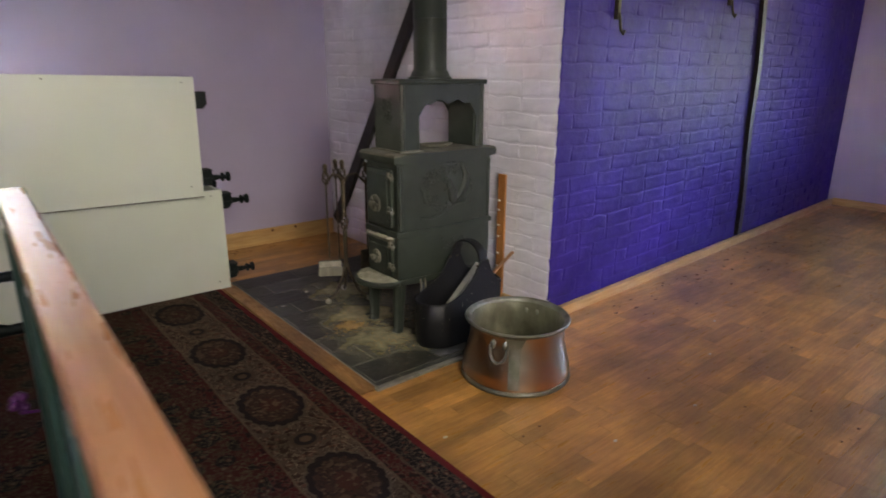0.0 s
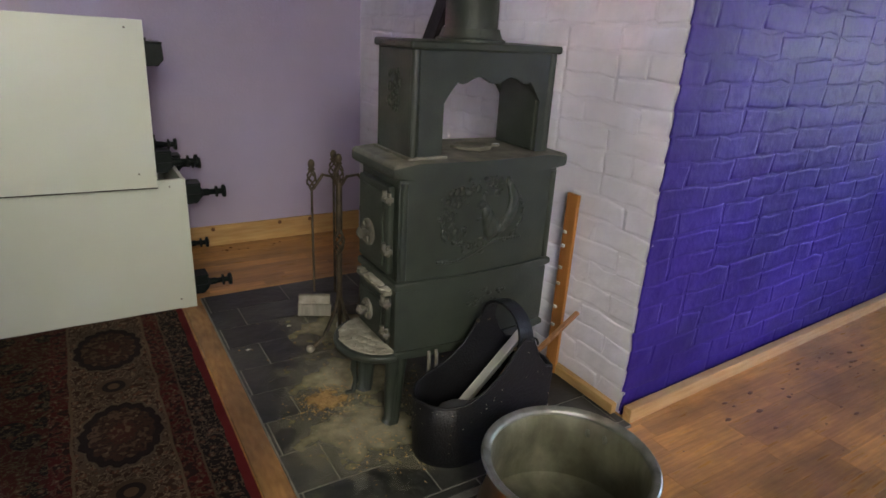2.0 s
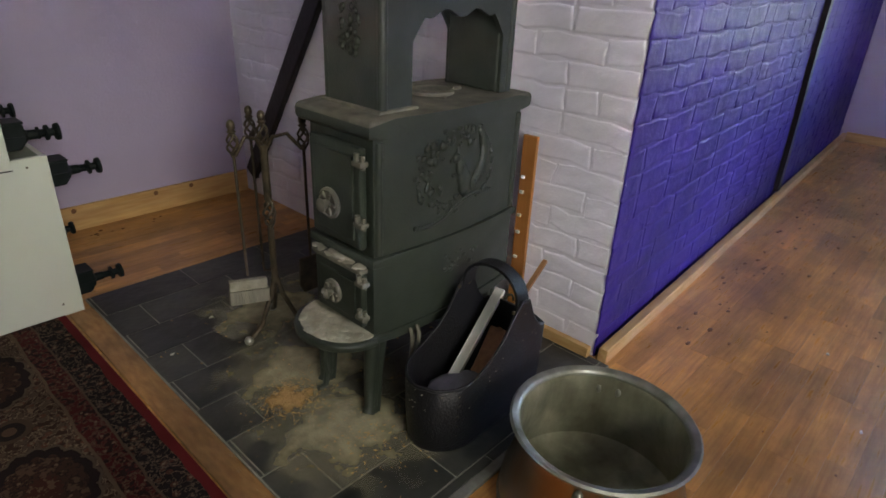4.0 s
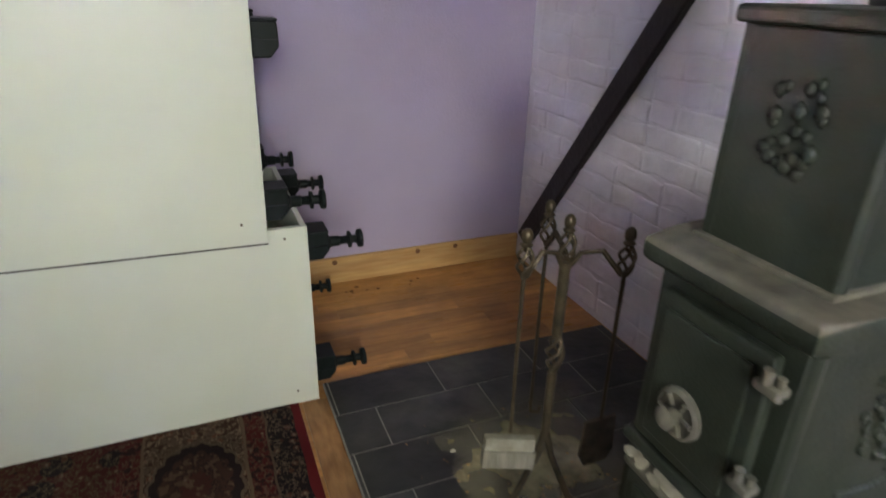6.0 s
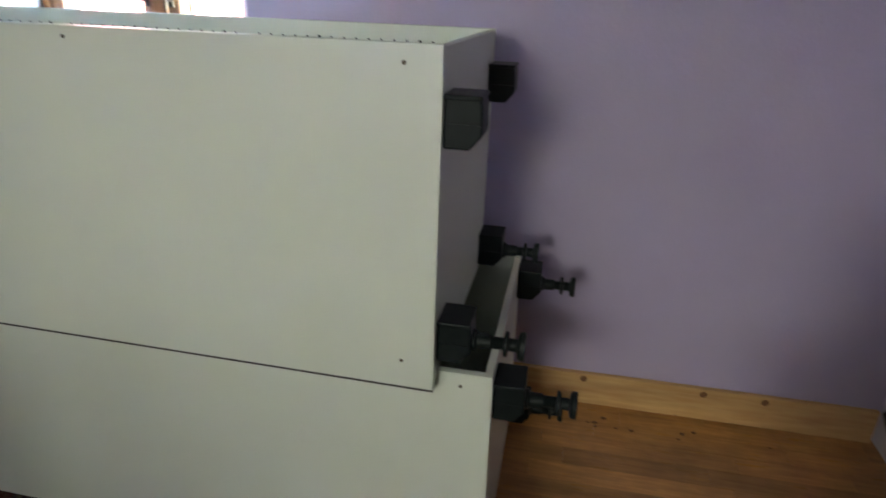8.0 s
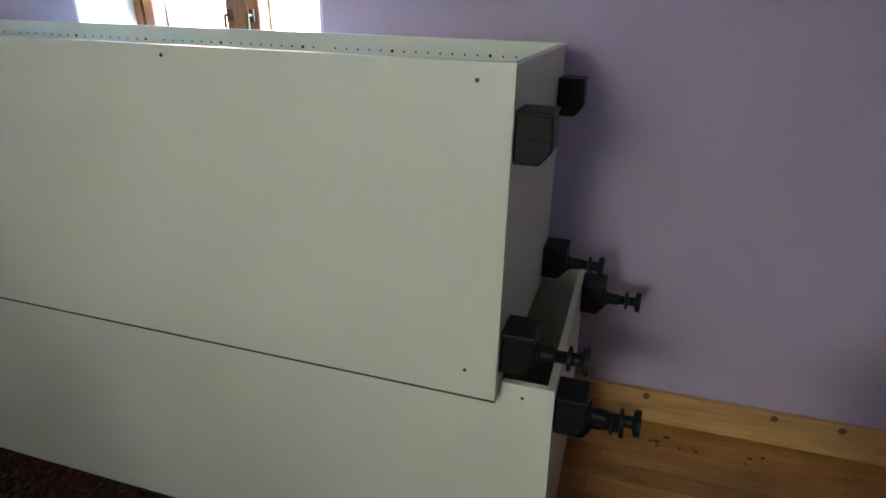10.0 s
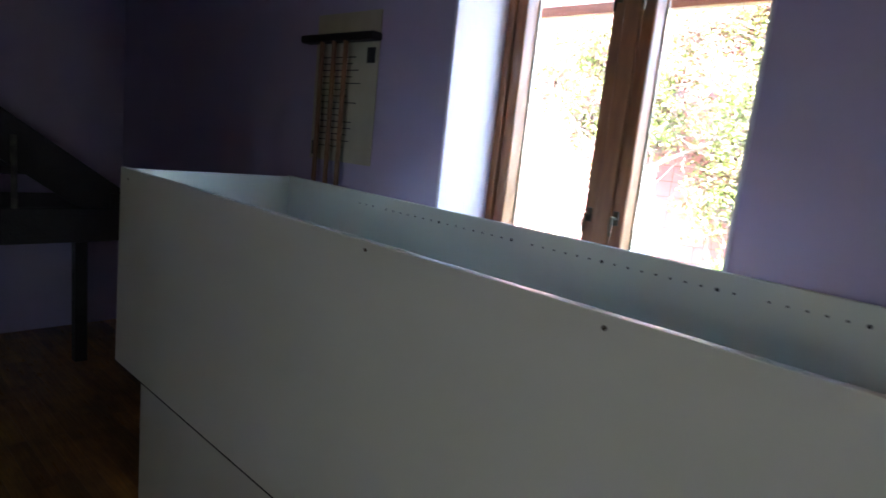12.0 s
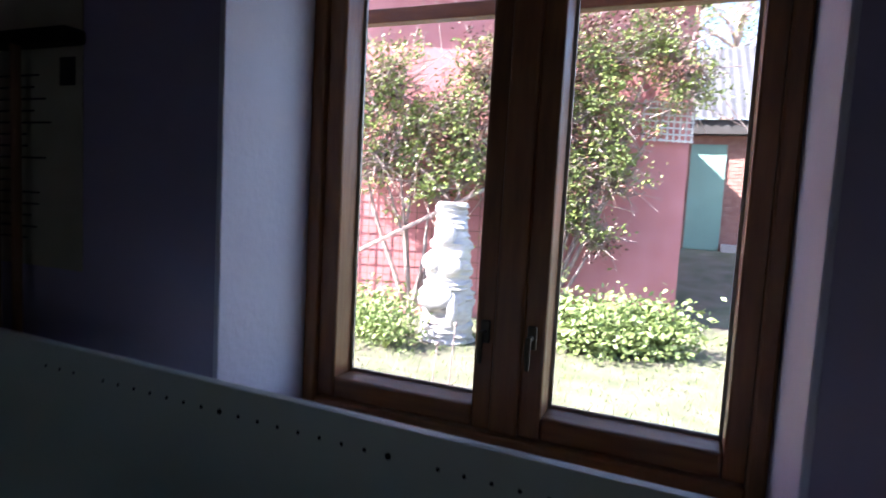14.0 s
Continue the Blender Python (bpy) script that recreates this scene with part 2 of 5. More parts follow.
def rug_material():
    """Red rug: rows of bands along y, with ring medallions in the wide band and small flower marks all over."""
    m = bpy.data.materials.new("woven_rug")
    m.use_nodes = True
    n, l = m.node_tree.nodes, m.node_tree.links
    b = n["Principled BSDF"]
    b.inputs["Roughness"].default_value, b.inputs["Specular IOR Level"].default_value = 0.95, 0.1

    def math_(op, a, c=None):
        k = n.new("ShaderNodeMath")
        k.operation = op
        for i, v in enumerate((a, c)):
            if v is None:
                continue
            if isinstance(v, (int, float)):
                k.inputs[i].default_value = v
            else:
                l.new(v, k.inputs[i])
        return k.outputs[0]

    def mixc(f, a, c):
        k = n.new("ShaderNodeMix")
        k.data_type = "RGBA"
        l.new(f, k.inputs["Factor"])
        for key, v in (("A", a), ("B", c)):
            if isinstance(v, tuple):
                k.inputs[key].default_value = (*v, 1)
            else:
                l.new(v, k.inputs[key])
        return k.outputs["Result"]

    def between(v, lo, hi):
        return math_("MULTIPLY", math_("GREATER_THAN", v, lo), math_("LESS_THAN", v, hi))

    co = n.new("ShaderNodeTexCoord").outputs["Object"]
    wob = n.new("ShaderNodeTexNoise")
    wob.inputs["Scale"].default_value = 9
    l.new(co, wob.inputs["Vector"])
    sep = n.new("ShaderNodeSeparateXYZ")
    l.new(co, sep.inputs[0])
    off = math_("MULTIPLY", math_("SUBTRACT", wob.outputs["Fac"], 0.5), 0.020)
    u = math_("ADD", math_("MULTIPLY", sep.outputs["X"], -1.0), off)   # metres from the edge beside the hearth
    v = sep.outputs["Y"]
    vor = n.new("ShaderNodeTexVoronoi")
    vor.inputs["Scale"].default_value = 34
    l.new(co, vor.inputs["Vector"])
    fine = n.new("ShaderNodeTexNoise")
    fine.inputs["Scale"].default_value, fine.inputs["Detail"].default_value = 58, 4
    l.new(co, fine.inputs["Vector"])
    big = n.new("ShaderNodeTexVoronoi")
    big.inputs["Scale"].default_value = 11
    l.new(co, big.inputs["Vector"])
    flower = math_("LESS_THAN", vor.outputs["Distance"], 0.32)
    core = math_("LESS_THAN", vor.outputs["Distance"], 0.15)
    spots = math_("GREATER_THAN", fine.outputs["Fac"], 0.56)
    vines = between(fine.outputs["Fac"], 0.47, 0.515)
    red, dark, cream, navy, brown = (0.030, 0.013, 0.011), (0.020, 0.014, 0.015), (0.165, 0.120, 0.076), (0.020, 0.026, 0.045), (0.085, 0.034, 0.022)
    field = mixc(math_("GREATER_THAN", big.outputs["Distance"], 0.46), dark, (0.065, 0.016, 0.014))
    field = mixc(flower, field, brown)
    field = mixc(core, field, cream)
    field = mixc(vines, field, (0.11, 0.085, 0.05))
    # wide band: cream vines on brown, long medallions with a small rosette between
    band = mixc(spots, (0.058, 0.030, 0.022), (0.115, 0.075, 0.050))
    band = mixc(flower, band, (0.13, 0.055, 0.034))
    band = mixc(vines, band, (0.24, 0.175, 0.115))
    band = mixc(core, band, (0.20, 0.15, 0.10))
    cu = math_("SUBTRACT", u, 0.290)
    turns = math_("DIVIDE", math_("SUBTRACT", v, 1.182), 0.545)
    cv = math_("MULTIPLY", math_("SUBTRACT", math_("FRACT", math_("ADD", turns, 0.5)), 0.5), 0.545)
    sv = math_("MULTIPLY", math_("SUBTRACT", math_("FRACT", turns), 0.5), 0.545)
    cv2 = math_("MULTIPLY", cv, 0.70)
    rad = math_("SQRT", math_("ADD", math_("MULTIPLY", cu, cu), math_("MULTIPLY", cv2, cv2)))
    ang = math_("ARCTAN2", cv2, cu)
    scallop = math_("ABSOLUTE", math_("SINE", math_("MULTIPLY", ang, 8.0)))
    rad = math_("ADD", rad, math_("MULTIPLY", math_("SUBTRACT", 0.6, scallop), 0.009))
    rad = math_("ADD", rad, math_("MULTIPLY", math_("SUBTRACT", fine.outputs["Fac"], 0.5), 0.016))
    small = math_("SQRT", math_("ADD", math_("MULTIPLY", cu, cu), math_("MULTIPLY", sv, sv)))
    band = mixc(math_("LESS_THAN", small, 0.050), band, (0.10, 0.06, 0.040))
    band = mixc(math_("LESS_THAN", small, 0.036), band, (0.030, 0.020, 0.020))
    band = mixc(math_("LESS_THAN", small, 0.018), band, (0.13, 0.075, 0.045))
    band = mixc(math_("LESS_THAN", rad, 0.116), band, (0.12, 0.085, 0.058))
    band = mixc(math_("LESS_THAN", rad, 0.109), band, (0.026, 0.016, 0.017))
    inner = mixc(spots, (0.062, 0.030, 0.022), (0.115, 0.068, 0.042))
    inner = mixc(vines, inner, (0.030, 0.018, 0.017))
    inner = mixc(core, inner, (0.17, 0.11, 0.07))
    band = mixc(math_("LESS_THAN", rad, 0.088), band, inner)
    band = mixc(math_("LESS_THAN", rad, 0.034), band, mixc(spots, (0.075, 0.026, 0.020), (0.14, 0.085, 0.05)))
    # narrow bands either side
    edge = mixc(flower, dark, brown)
    edge = mixc(vines, edge, (0.15, 0.105, 0.070))
    edge = mixc(core, edge, (0.21, 0.155, 0.10))
    stripe = mixc(vines, mixc(spots, (0.085, 0.015, 0.015), (0.032, 0.016, 0.016)), (0.13, 0.08, 0.052))
    stripe = mixc(core, stripe, (0.18, 0.12, 0.08))
    col = mixc(math_("GREATER_THAN", u, 0.475), band, field)
    col = mixc(between(u, 0.420, 0.475), col, stripe)
    col = mixc(between(u, 0.412, 0.420), col, (0.14, 0.095, 0.06))
    col = mixc(math_("LESS_THAN", u, 0.170), col, (0.14, 0.095, 0.06))
    col = mixc(math_("LESS_THAN", u, 0.162), col, stripe)
    col = mixc(math_("LESS_THAN", u, 0.106), col, (0.11, 0.075, 0.048))
    col = mixc(math_("LESS_THAN", u, 0.100), col, edge)
    col = mixc(math_("LESS_THAN", u, 0.026), col, (0.15, 0.018, 0.020))
    worn = n.new("ShaderNodeTexNoise")
    worn.inputs["Scale"].default_value = 3.5
    l.new(co, worn.inputs["Vector"])
    s = n.new("ShaderNodeVectorMath")
    s.operation = "SCALE"
    l.new(col, s.inputs[0])
    l.new(math_("ADD", math_("MULTIPLY", worn.outputs["Fac"], 0.9), 0.25), s.inputs["Scale"])
    l.new(s.outputs[0], b.inputs["Base Color"])
    pile = n.new("ShaderNodeTexNoise")
    pile.inputs["Scale"].default_value = 420
    l.new(co, pile.inputs["Vector"])
    bp = n.new("ShaderNodeBump")
    bp.inputs["Strength"].default_value, bp.inputs["Distance"].default_value = 0.6, 0.003
    l.new(pile.outputs["Fac"], bp.inputs["Height"])
    l.new(bp.outputs[0], b.inputs["Normal"])
    return m


M_rug = rug_material()


# ---- builders ----
def thing(name, loc, label, category, group="", kind=""):
    ob = new(name)
    ob.location = loc
    ob.empty_display_size = 0.1
    return tagged(ob, label, category, group, kind)


def origin(ob):
    v = Vector((0, 0, 0))
    while ob:
        v += ob.location
        ob = ob.parent
    return v


def part(name, bm, material, parent=None, label=""):
    """Links a bmesh given in world places as one mesh object under parent."""
    bmesh.ops.recalc_face_normals(bm, faces=bm.faces)
    if parent is not None:
        bmesh.ops.translate(bm, verts=bm.verts, vec=-origin(parent))
    me = bpy.data.meshes.new(name)
    bm.to_mesh(me)
    bm.free()
    me.materials.append(material)
    ob = new(name, me)
    if parent is not None:
        ob.parent = parent
    return tagged(ob, label) if label else ob


def structure(name, bm, material, label=""):
    return tagged(part(name, bm, material), label, kind="structure")


def smooth(ob, angle=40):
    for p in ob.data.polygons:
        p.use_smooth = True
    ob.data.set_sharp_from_angle(angle=radians(angle))
    return ob


def box(bm, lo, hi, bevel=0.0, seg=2):
    c = [(a + b) / 2 for a, b in zip(lo, hi)]
    d = [b - a for a, b in zip(lo, hi)]
    g = bmesh.ops.create_cube(bm, size=1, matrix=Matrix.Translation(c) @ Matrix.Diagonal((*d, 1)))
    if bevel:
        es = list({e for v in g["verts"] for e in v.link_edges})
        bmesh.ops.bevel(bm, geom=es, offset=bevel, segments=seg, profile=0.5, affect="EDGES")
    return bm


def boxed(lo, hi, bevel=0.0, seg=2):
    return box(bmesh.new(), lo, hi, bevel, seg)


def beam(bm, a, b, w, h, bevel=0.0, up=(0, 0, 1)):
    """A square bar from a to b, w wide and h thick."""
    a, b = Vector(a), Vector(b)
    d = (b - a).normalized()
    s = d.cross(Vector(up)).normalized()
    t = s.cross(d)
    m = Matrix((s, d, t)).transposed().to_4x4()
    m.translation = (a + b) / 2
    g = bmesh.ops.create_cube(bm, size=1, matrix=m @ Matrix.Diagonal((w, (b - a).length, h, 1)))
    if bevel:
        es = list({e for v in g["verts"] for e in v.link_edges})
        bmesh.ops.bevel(bm, geom=es, offset=bevel, segments=2, profile=0.5, affect="EDGES")
    return bm


def tube(bm, pts, r, seg=10, caps=True):
    """A round bar along pts; r is a radius or one for each point."""
    pts = [Vector(p) for p in pts]
    rs = r if isinstance(r, (list, tuple)) else [r] * len(pts)
    rings, side = [], None
    for i, p in enumerate(pts):
        d = (pts[min(i + 1, len(pts) - 1)] - pts[max(i - 1, 0)]).normalized()
        if side is None:
            side = d.orthogonal().normalized()
        side = (side - d * side.dot(d)).normalized()
        up = d.cross(side)
        rings.append([bm.verts.new(p + (side * math.cos(k * math.tau / seg) + up * math.sin(k * math.tau / seg)) * rs[i]) for k in range(seg)])
    for a, b in zip(rings, rings[1:]):
        for k in range(seg):
            bm.faces.new((a[k], a[(k + 1) % seg], b[(k + 1) % seg], b[k]))
    if caps:
        bm.faces.new(rings[0][::-1])
        bm.faces.new(rings[-1])
    return bm


def lathe(bm, profile, centre, seg=40, axis="z", close=False):
    """Turns (radius, height) pairs round an axis through centre."""
    rings = []
    for r, h in profile:
        ring = []
        for k in range(seg):
            a = k * math.tau / seg
            x, y = r * math.cos(a), r * math.sin(a)
            v = (x, y, h) if axis == "z" else (h, x, y) if axis == "x" else (x, h, y)
            ring.append(bm.verts.new(Vector(v) + Vector(centre)))
        rings.append(ring)
    for a, b in zip(rings, rings[1:]):
        for k in range(seg):
            bm.faces.new((a[k], a[(k + 1) % seg], b[(k + 1) % seg], b[k]))
    if not close:
        bm.faces.new(rings[0][::-1])
        bm.faces.new(rings[-1])
    return bm


def prism(bm, outline, z0, z1, axis="z"):
    """An outline of two numbers a point, drawn out along an axis."""
    def at(p, h):
        return {"z": (p[0], p[1], h), "y": (p[0], h, p[1]), "x": (h, p[0], p[1])}[axis]
    lo = [bm.verts.new(at(p, z0)) for p in outline]
    hi = [bm.verts.new(at(p, z1)) for p in outline]
    k = len(outline)
    bm.faces.new(lo[::-1])
    bm.faces.new(hi)
    for i in range(k):
        bm.faces.new((lo[i], lo[(i + 1) % k], hi[(i + 1) % k], hi[i]))
    return bm


def blob(bm, centre, r, rough=0.2, sub=2, scale=(1, 1, 1), freq=6.0):
    g = bmesh.ops.create_icosphere(bm, subdivisions=sub, radius=1.0)
    for v in g["verts"]:
        k = 1 + rough * noise.noise(v.co * freq * 0.3 + Vector(centre) * 9)
        v.co = Vector(centre) + Vector([v.co[i] * r * scale[i] * k for i in range(3)])
    return bm


# ---- the room's shell ----
H = 2.42
BACK, FAR, WEST, SOUTH = 2.160, 4.20, -5.6, -2.38
WX0, WX1, WZ0, WZ1 = -2.854, -1.917, 0.952, 2.06   # the garden window's opening
structure("floor", boxed((WEST, SOUTH, -0.2), (FAR, BACK, -0.009)), M_subfloor, "dark underlay beneath worn laminate strips")
# The 2.2 m overhang to the south is added to keep direct sun out.
structure("ceiling", boxed((WEST - 0.3, SOUTH - 2.2, H), (FAR + 0.3, BACK + 0.42, H + 0.2)), M_ceiling, "plain white ceiling, carried past the south wall to block sun")
bm = bmesh.new()
box(bm, (WEST, BACK, -0.2), (WX0, BACK + 0.42, H))
box(bm, (WX1, BACK, -0.2), (0.30, BACK + 0.42, H))
box(bm, (WX0, BACK, -0.2), (WX1, BACK + 0.42, WZ0))
box(bm, (WX0, BACK, WZ1), (WX1, BACK + 0.42, H))
structure("wall_north", bm, M_lilac, "pale lilac painted plaster wall with a garden window")
bm = bmesh.new()
prism(bm, [(0.012, 0.013), (0.30, 0.030), (0.30, BACK), (0.002, BACK)], -0.2, H)
structure("wall_chimney", bm, M_white_brick, "white painted brick wall behind the stove")
structure("wall_purple", boxed((0.30, 0.006, -0.2), (FAR + 0.3, 0.30, H)), M_purple, "glossy purple painted brick wall")
structure("wall_purple_end", boxed((0.013, 0.006, -0.2), (0.30, 0.0115, H)), M_purple, "purple painted end of the brick wall")
bm = bmesh.new()
EY0, EY1, EZ0, EZ1 = -1.9, -1.3, 0.85, 1.8
box(bm, (FAR, SOUTH, -0.2), (FAR + 0.3, EY0, H))
box(bm, (FAR, EY1, -0.2), (FAR + 0.3, 0.30, H))
box(bm, (FAR, EY0, -0.2), (FAR + 0.3, EY1, EZ0))
box(bm, (FAR, EY0, EZ1), (FAR + 0.3, EY1, H))
structure("wall_east", bm, M_lilac, "pale blue lilac plaster wall with pine skirting")
bm = bmesh.new()
SX0, SX1, SZ0, SZ1 = -2.55, -1.25, 0.95, 2.15
box(bm, (WEST, SOUTH - 0.3, -0.2), (SX0, SOUTH, H))
TX0, TX1, TZ0, TZ1 = 0.70, 1.60, 1.0, 1.9
box(bm, (SX1, SOUTH - 0.3, -0.2), (TX0, SOUTH, H))
box(bm, (TX1, SOUTH - 0.3, -0.2), (FAR + 0.3, SOUTH, H))
box(bm, (TX0, SOUTH - 0.3, -0.2), (TX1, SOUTH, TZ0))
box(bm, (TX0, SOUTH - 0.3, TZ1), (TX1, SOUTH, H))
box(bm, (SX0, SOUTH - 0.3, -0.2), (SX1, SOUTH, SZ0))
box(bm, (SX0, SOUTH - 0.3, SZ1), (SX1, SOUTH, H))
structure("wall_south", bm, M_lilac, "pale lilac plaster wall")
# Unseen wall, added so that no skylight enters from the south.
structure("wall_porch", boxed((WEST - 0.3, SOUTH - 2.4, -0.2), (FAR + 0.3, SOUTH - 2.2, H)), M_lilac, "plain unseen wall added to block the southern sky")
# Out of view; added to hold lamp light off the west end.
structure("wall_partition", boxed((-2.92, SOUTH, -0.2), (-2.80, -0.05, H)), M_lilac, "plain unseen lilac wall added to shade the west end")
structure("wall_west", boxed((WEST - 0.3, SOUTH - 0.3, -0.2), (WEST, BACK + 0.42, H)), M_lilac, "shaded lilac plaster wall")

SKEW = Matrix.Rotation(radians(2.7), 4, "Z")   # the purple wall runs a little askew


def askew(ob):
    ob.matrix_basis = SKEW @ ob.matrix_basis
    return ob


for nm in ("wall_purple", "wall_purple_end"):
    askew(bpy.data.objects[nm])

# skirting boards
structure("baseboard_north", boxed((-5.55, BACK - 0.020, 0.0), (-0.008, BACK - 0.001, 0.112), 0.003), M_pine, "knotty pine skirting board")
askew(structure("baseboard_purple", boxed((-0.004, -0.044, 0.0), (FAR - 0.001, -0.012, 0.052), 0.003), M_pine, "knotty pine skirting board under purple bricks"))
structure("baseboard_chimney", boxed((-0.034, 0.010, 0.013), (-0.010, 0.30, 0.050), 0.003), M_pine_y, "short pine skirting board")
structure("baseboard_east", boxed((FAR - 0.022, SOUTH, 0.0), (FAR - 0.001, 0.155, 0.065), 0.003), M_pine_y, "knotty pine skirting board")

# ---- garden window ----
win = tagged(new("window_1"), "brown varnished two-leaf casement window in a white reveal", "window", kind="structure")
win.location = (-2.420, 2.460, WZ0)
for a, b in (((WX0 - 0.001, BACK - 0.003, WZ0 - 0.02), (WX0 + 0.012, 2.460, WZ1)), ((WX1 - 0.010, BACK - 0.003, WZ0 - 0.02), (WX1 + 0.001, 2.460, WZ1)), ((WX0 + 0.012, BACK - 0.003, WZ1 - 0.012), (WX1 - 0.010, 2.460, WZ1 + 0.001))):
    part("reveal", boxed(a, b, 0.003), M_reveal, win, "white painted reveal")
part("window_sill", boxed((WX0 + 0.012, BACK - 0.004, WZ0 - 0.025), (WX1 - 0.010, 2.410, WZ0 + 0.004), 0.004), M_winwood_h, win)
FY0, FY1 = 2.410, 2.520


def bar(name, lo, hi, material, parent, bevel=0.006):
    return part(name, boxed(lo, hi, bevel), material, parent)


fr = bar("window_frame", (WX0 + 0.012, FY0, WZ0), (-2.809, FY1, WZ1 - 0.012), M_winwood, win)
bar("frame_stile", (-1.961, FY0, WZ0), (WX1 - 0.012, FY1, WZ1 - 0.012), M_winwood, fr)
bar("frame_rail", (-2.809, FY0, WZ0), (-1.957, FY1, WZ0 + 0.032), M_winwood_h, fr)
bar("frame_rail", (-2.809, FY0, WZ1 - 0.05), (-1.957, FY1, WZ1 - 0.012), M_winwood_h, fr)
bar("mullion", (-2.408, FY0 + 0.004, WZ0 + 0.032), (-2.351, FY1, WZ1 - 0.05), M_winwood, fr)
for x0, x1, hx in ((-2.811, -2.406, -2.423), (-2.353, -1.954, -2.331)):
    g0, g1 = x0 + 0.044, x1 - 0.042
    z0, z1 = WZ0 + 0.034, WZ1 - 0.052
    sash = bar("sash", (x0, FY0 + 0.012, z0), (g0, FY1 - 0.012, z1), M_winwood, win)
    bar("sash_stile", (g1, FY0 + 0.012, z0), (x1, FY1 - 0.012, z1), M_winwood, sash)
    bar("sash_rail", (g0, FY0 + 0.012, z0), (g1, FY1 - 0.012, z0 + 0.046), M_winwood_h, sash)
    bar("sash_rail", (g0, FY0 + 0.012, z1 - 0.046), (g1, FY1 - 0.012, z1), M_winwood_h, sash)
    for lo, hi in (((g0, 2.488, z0 + 0.046), (g0 + 0.006, 2.494, z1 - 0.046)), ((g1 - 0.006, 2.488, z0 + 0.046), (g1, 2.494, z1 - 0.046)), ((g0 + 0.006, 2.488, z0 + 0.046), (g1 - 0.006, 2.494, z0 + 0.052))):
        part("glazing_seal", boxed(lo, hi), M_alu, sash, "pale glazing strip")
    pane = part("pane", boxed((g0, 2.495, z0 + 0.044), (g1, 2.499, z1 - 0.044)), M_glass, sash, "clear window pane")
    pane.visible_shadow = False
    for hz in (1.183, 1.845):
        bm = bmesh.new()
        box(bm, (hx - 0.009, FY0 - 0.003, hz - 0.022), (hx + 0.009, FY0 + 0.006, hz + 0.022), 0.003)
        tube(bm, [(hx, FY0 - 0.002, hz), (hx, FY0 - 0.026, hz + 0.002), (hx, FY0 - 0.030, hz - 0.02), (hx, FY0 - 0.026, hz - 0.055)], [0.005, 0.006, 0.006, 0.004], 8)
        smooth(part("handle", bm, M_rust, sash, "worn grey metal window catch"))

# unseen frames around the lamps; the two in the south wall are invented
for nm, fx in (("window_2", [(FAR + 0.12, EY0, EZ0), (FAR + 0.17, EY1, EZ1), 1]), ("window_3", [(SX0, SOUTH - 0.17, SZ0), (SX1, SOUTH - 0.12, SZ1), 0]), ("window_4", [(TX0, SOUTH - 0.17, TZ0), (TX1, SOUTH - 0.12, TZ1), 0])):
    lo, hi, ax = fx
    w2 = tagged(new(nm), "unseen brown wooden window frame around a lamp", "window", kind="structure")
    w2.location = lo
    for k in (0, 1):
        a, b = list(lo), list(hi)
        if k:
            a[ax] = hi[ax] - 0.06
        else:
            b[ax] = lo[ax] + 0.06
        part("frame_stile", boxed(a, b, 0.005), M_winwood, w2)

# ---- stove ----
stove = thing("wood_stove", (-0.43, 0.405, 0.012), "dark green black cast iron wood stove with raised oven top, dusty", "stove")
SXF, SXB, SY0, SY1 = -0.700, -0.150, 0.285, 0.525


def bowed(x0, x1, y0, y1, bow, n=8):
    """An outline in plan, with its long sides bowed outwards."""
    pts = [(x0 + (x1 - x0) * i / n, y0 - bow * math.sin(math.pi * i / n)) for i in range(n + 1)]
    return pts + [(x1 + (x0 - x1) * i / n, y1 + bow * math.sin(math.pi * i / n)) for i in range(n + 1)]


def slab(outline, z0, z1, bevel):
    bm = prism(bmesh.new(), outline, z0, z1)
    es = [e for e in bm.edges if abs(e.verts[0].co.z - e.verts[1].co.z) < 1e-6]
    bmesh.ops.bevel(bm, geom=es, offset=bevel, segments=3, profile=0.5, affect="EDGES")
    return bm


smooth(part("body", slab(bowed(SXF, SXB, SY0, SY1, 0.022), 0.49, 0.80, 0.006), M_iron, stove))
smooth(part("waist_band", slab(bowed(SXF - 0.012, SXB + 0.010, SY0 - 0.010, SY1 + 0.010, 0.022), 0.468, 0.496, 0.010), M_iron, stove))
smooth(part("base", slab(bowed(SXF - 0.004, SXB, SY0 - 0.002, SY1, 0.022), 0.27, 0.47, 0.010), M_iron, stove))
smooth(part("base_rim", slab(bowed(SXF - 0.010, SXB + 0.008, SY0 - 0.008, SY1 + 0.008, 0.022), 0.245, 0.272, 0.010), M_iron, stove))
smooth(part("top_plate", slab(bowed(SXF - 0.028, SXB + 0.020, SY0 - 0.020, SY1 + 0.020, 0.024), 0.797, 0.842, 0.014), M_dusty, stove, "dusty grey top plate with a rounded dark edge"))
plate = bpy.data.objects["top_plate"].data
plate.materials.append(M_iron)
for p in plate.polygons:
    p.material_index = 0 if p.normal.z > 0.05 else 1
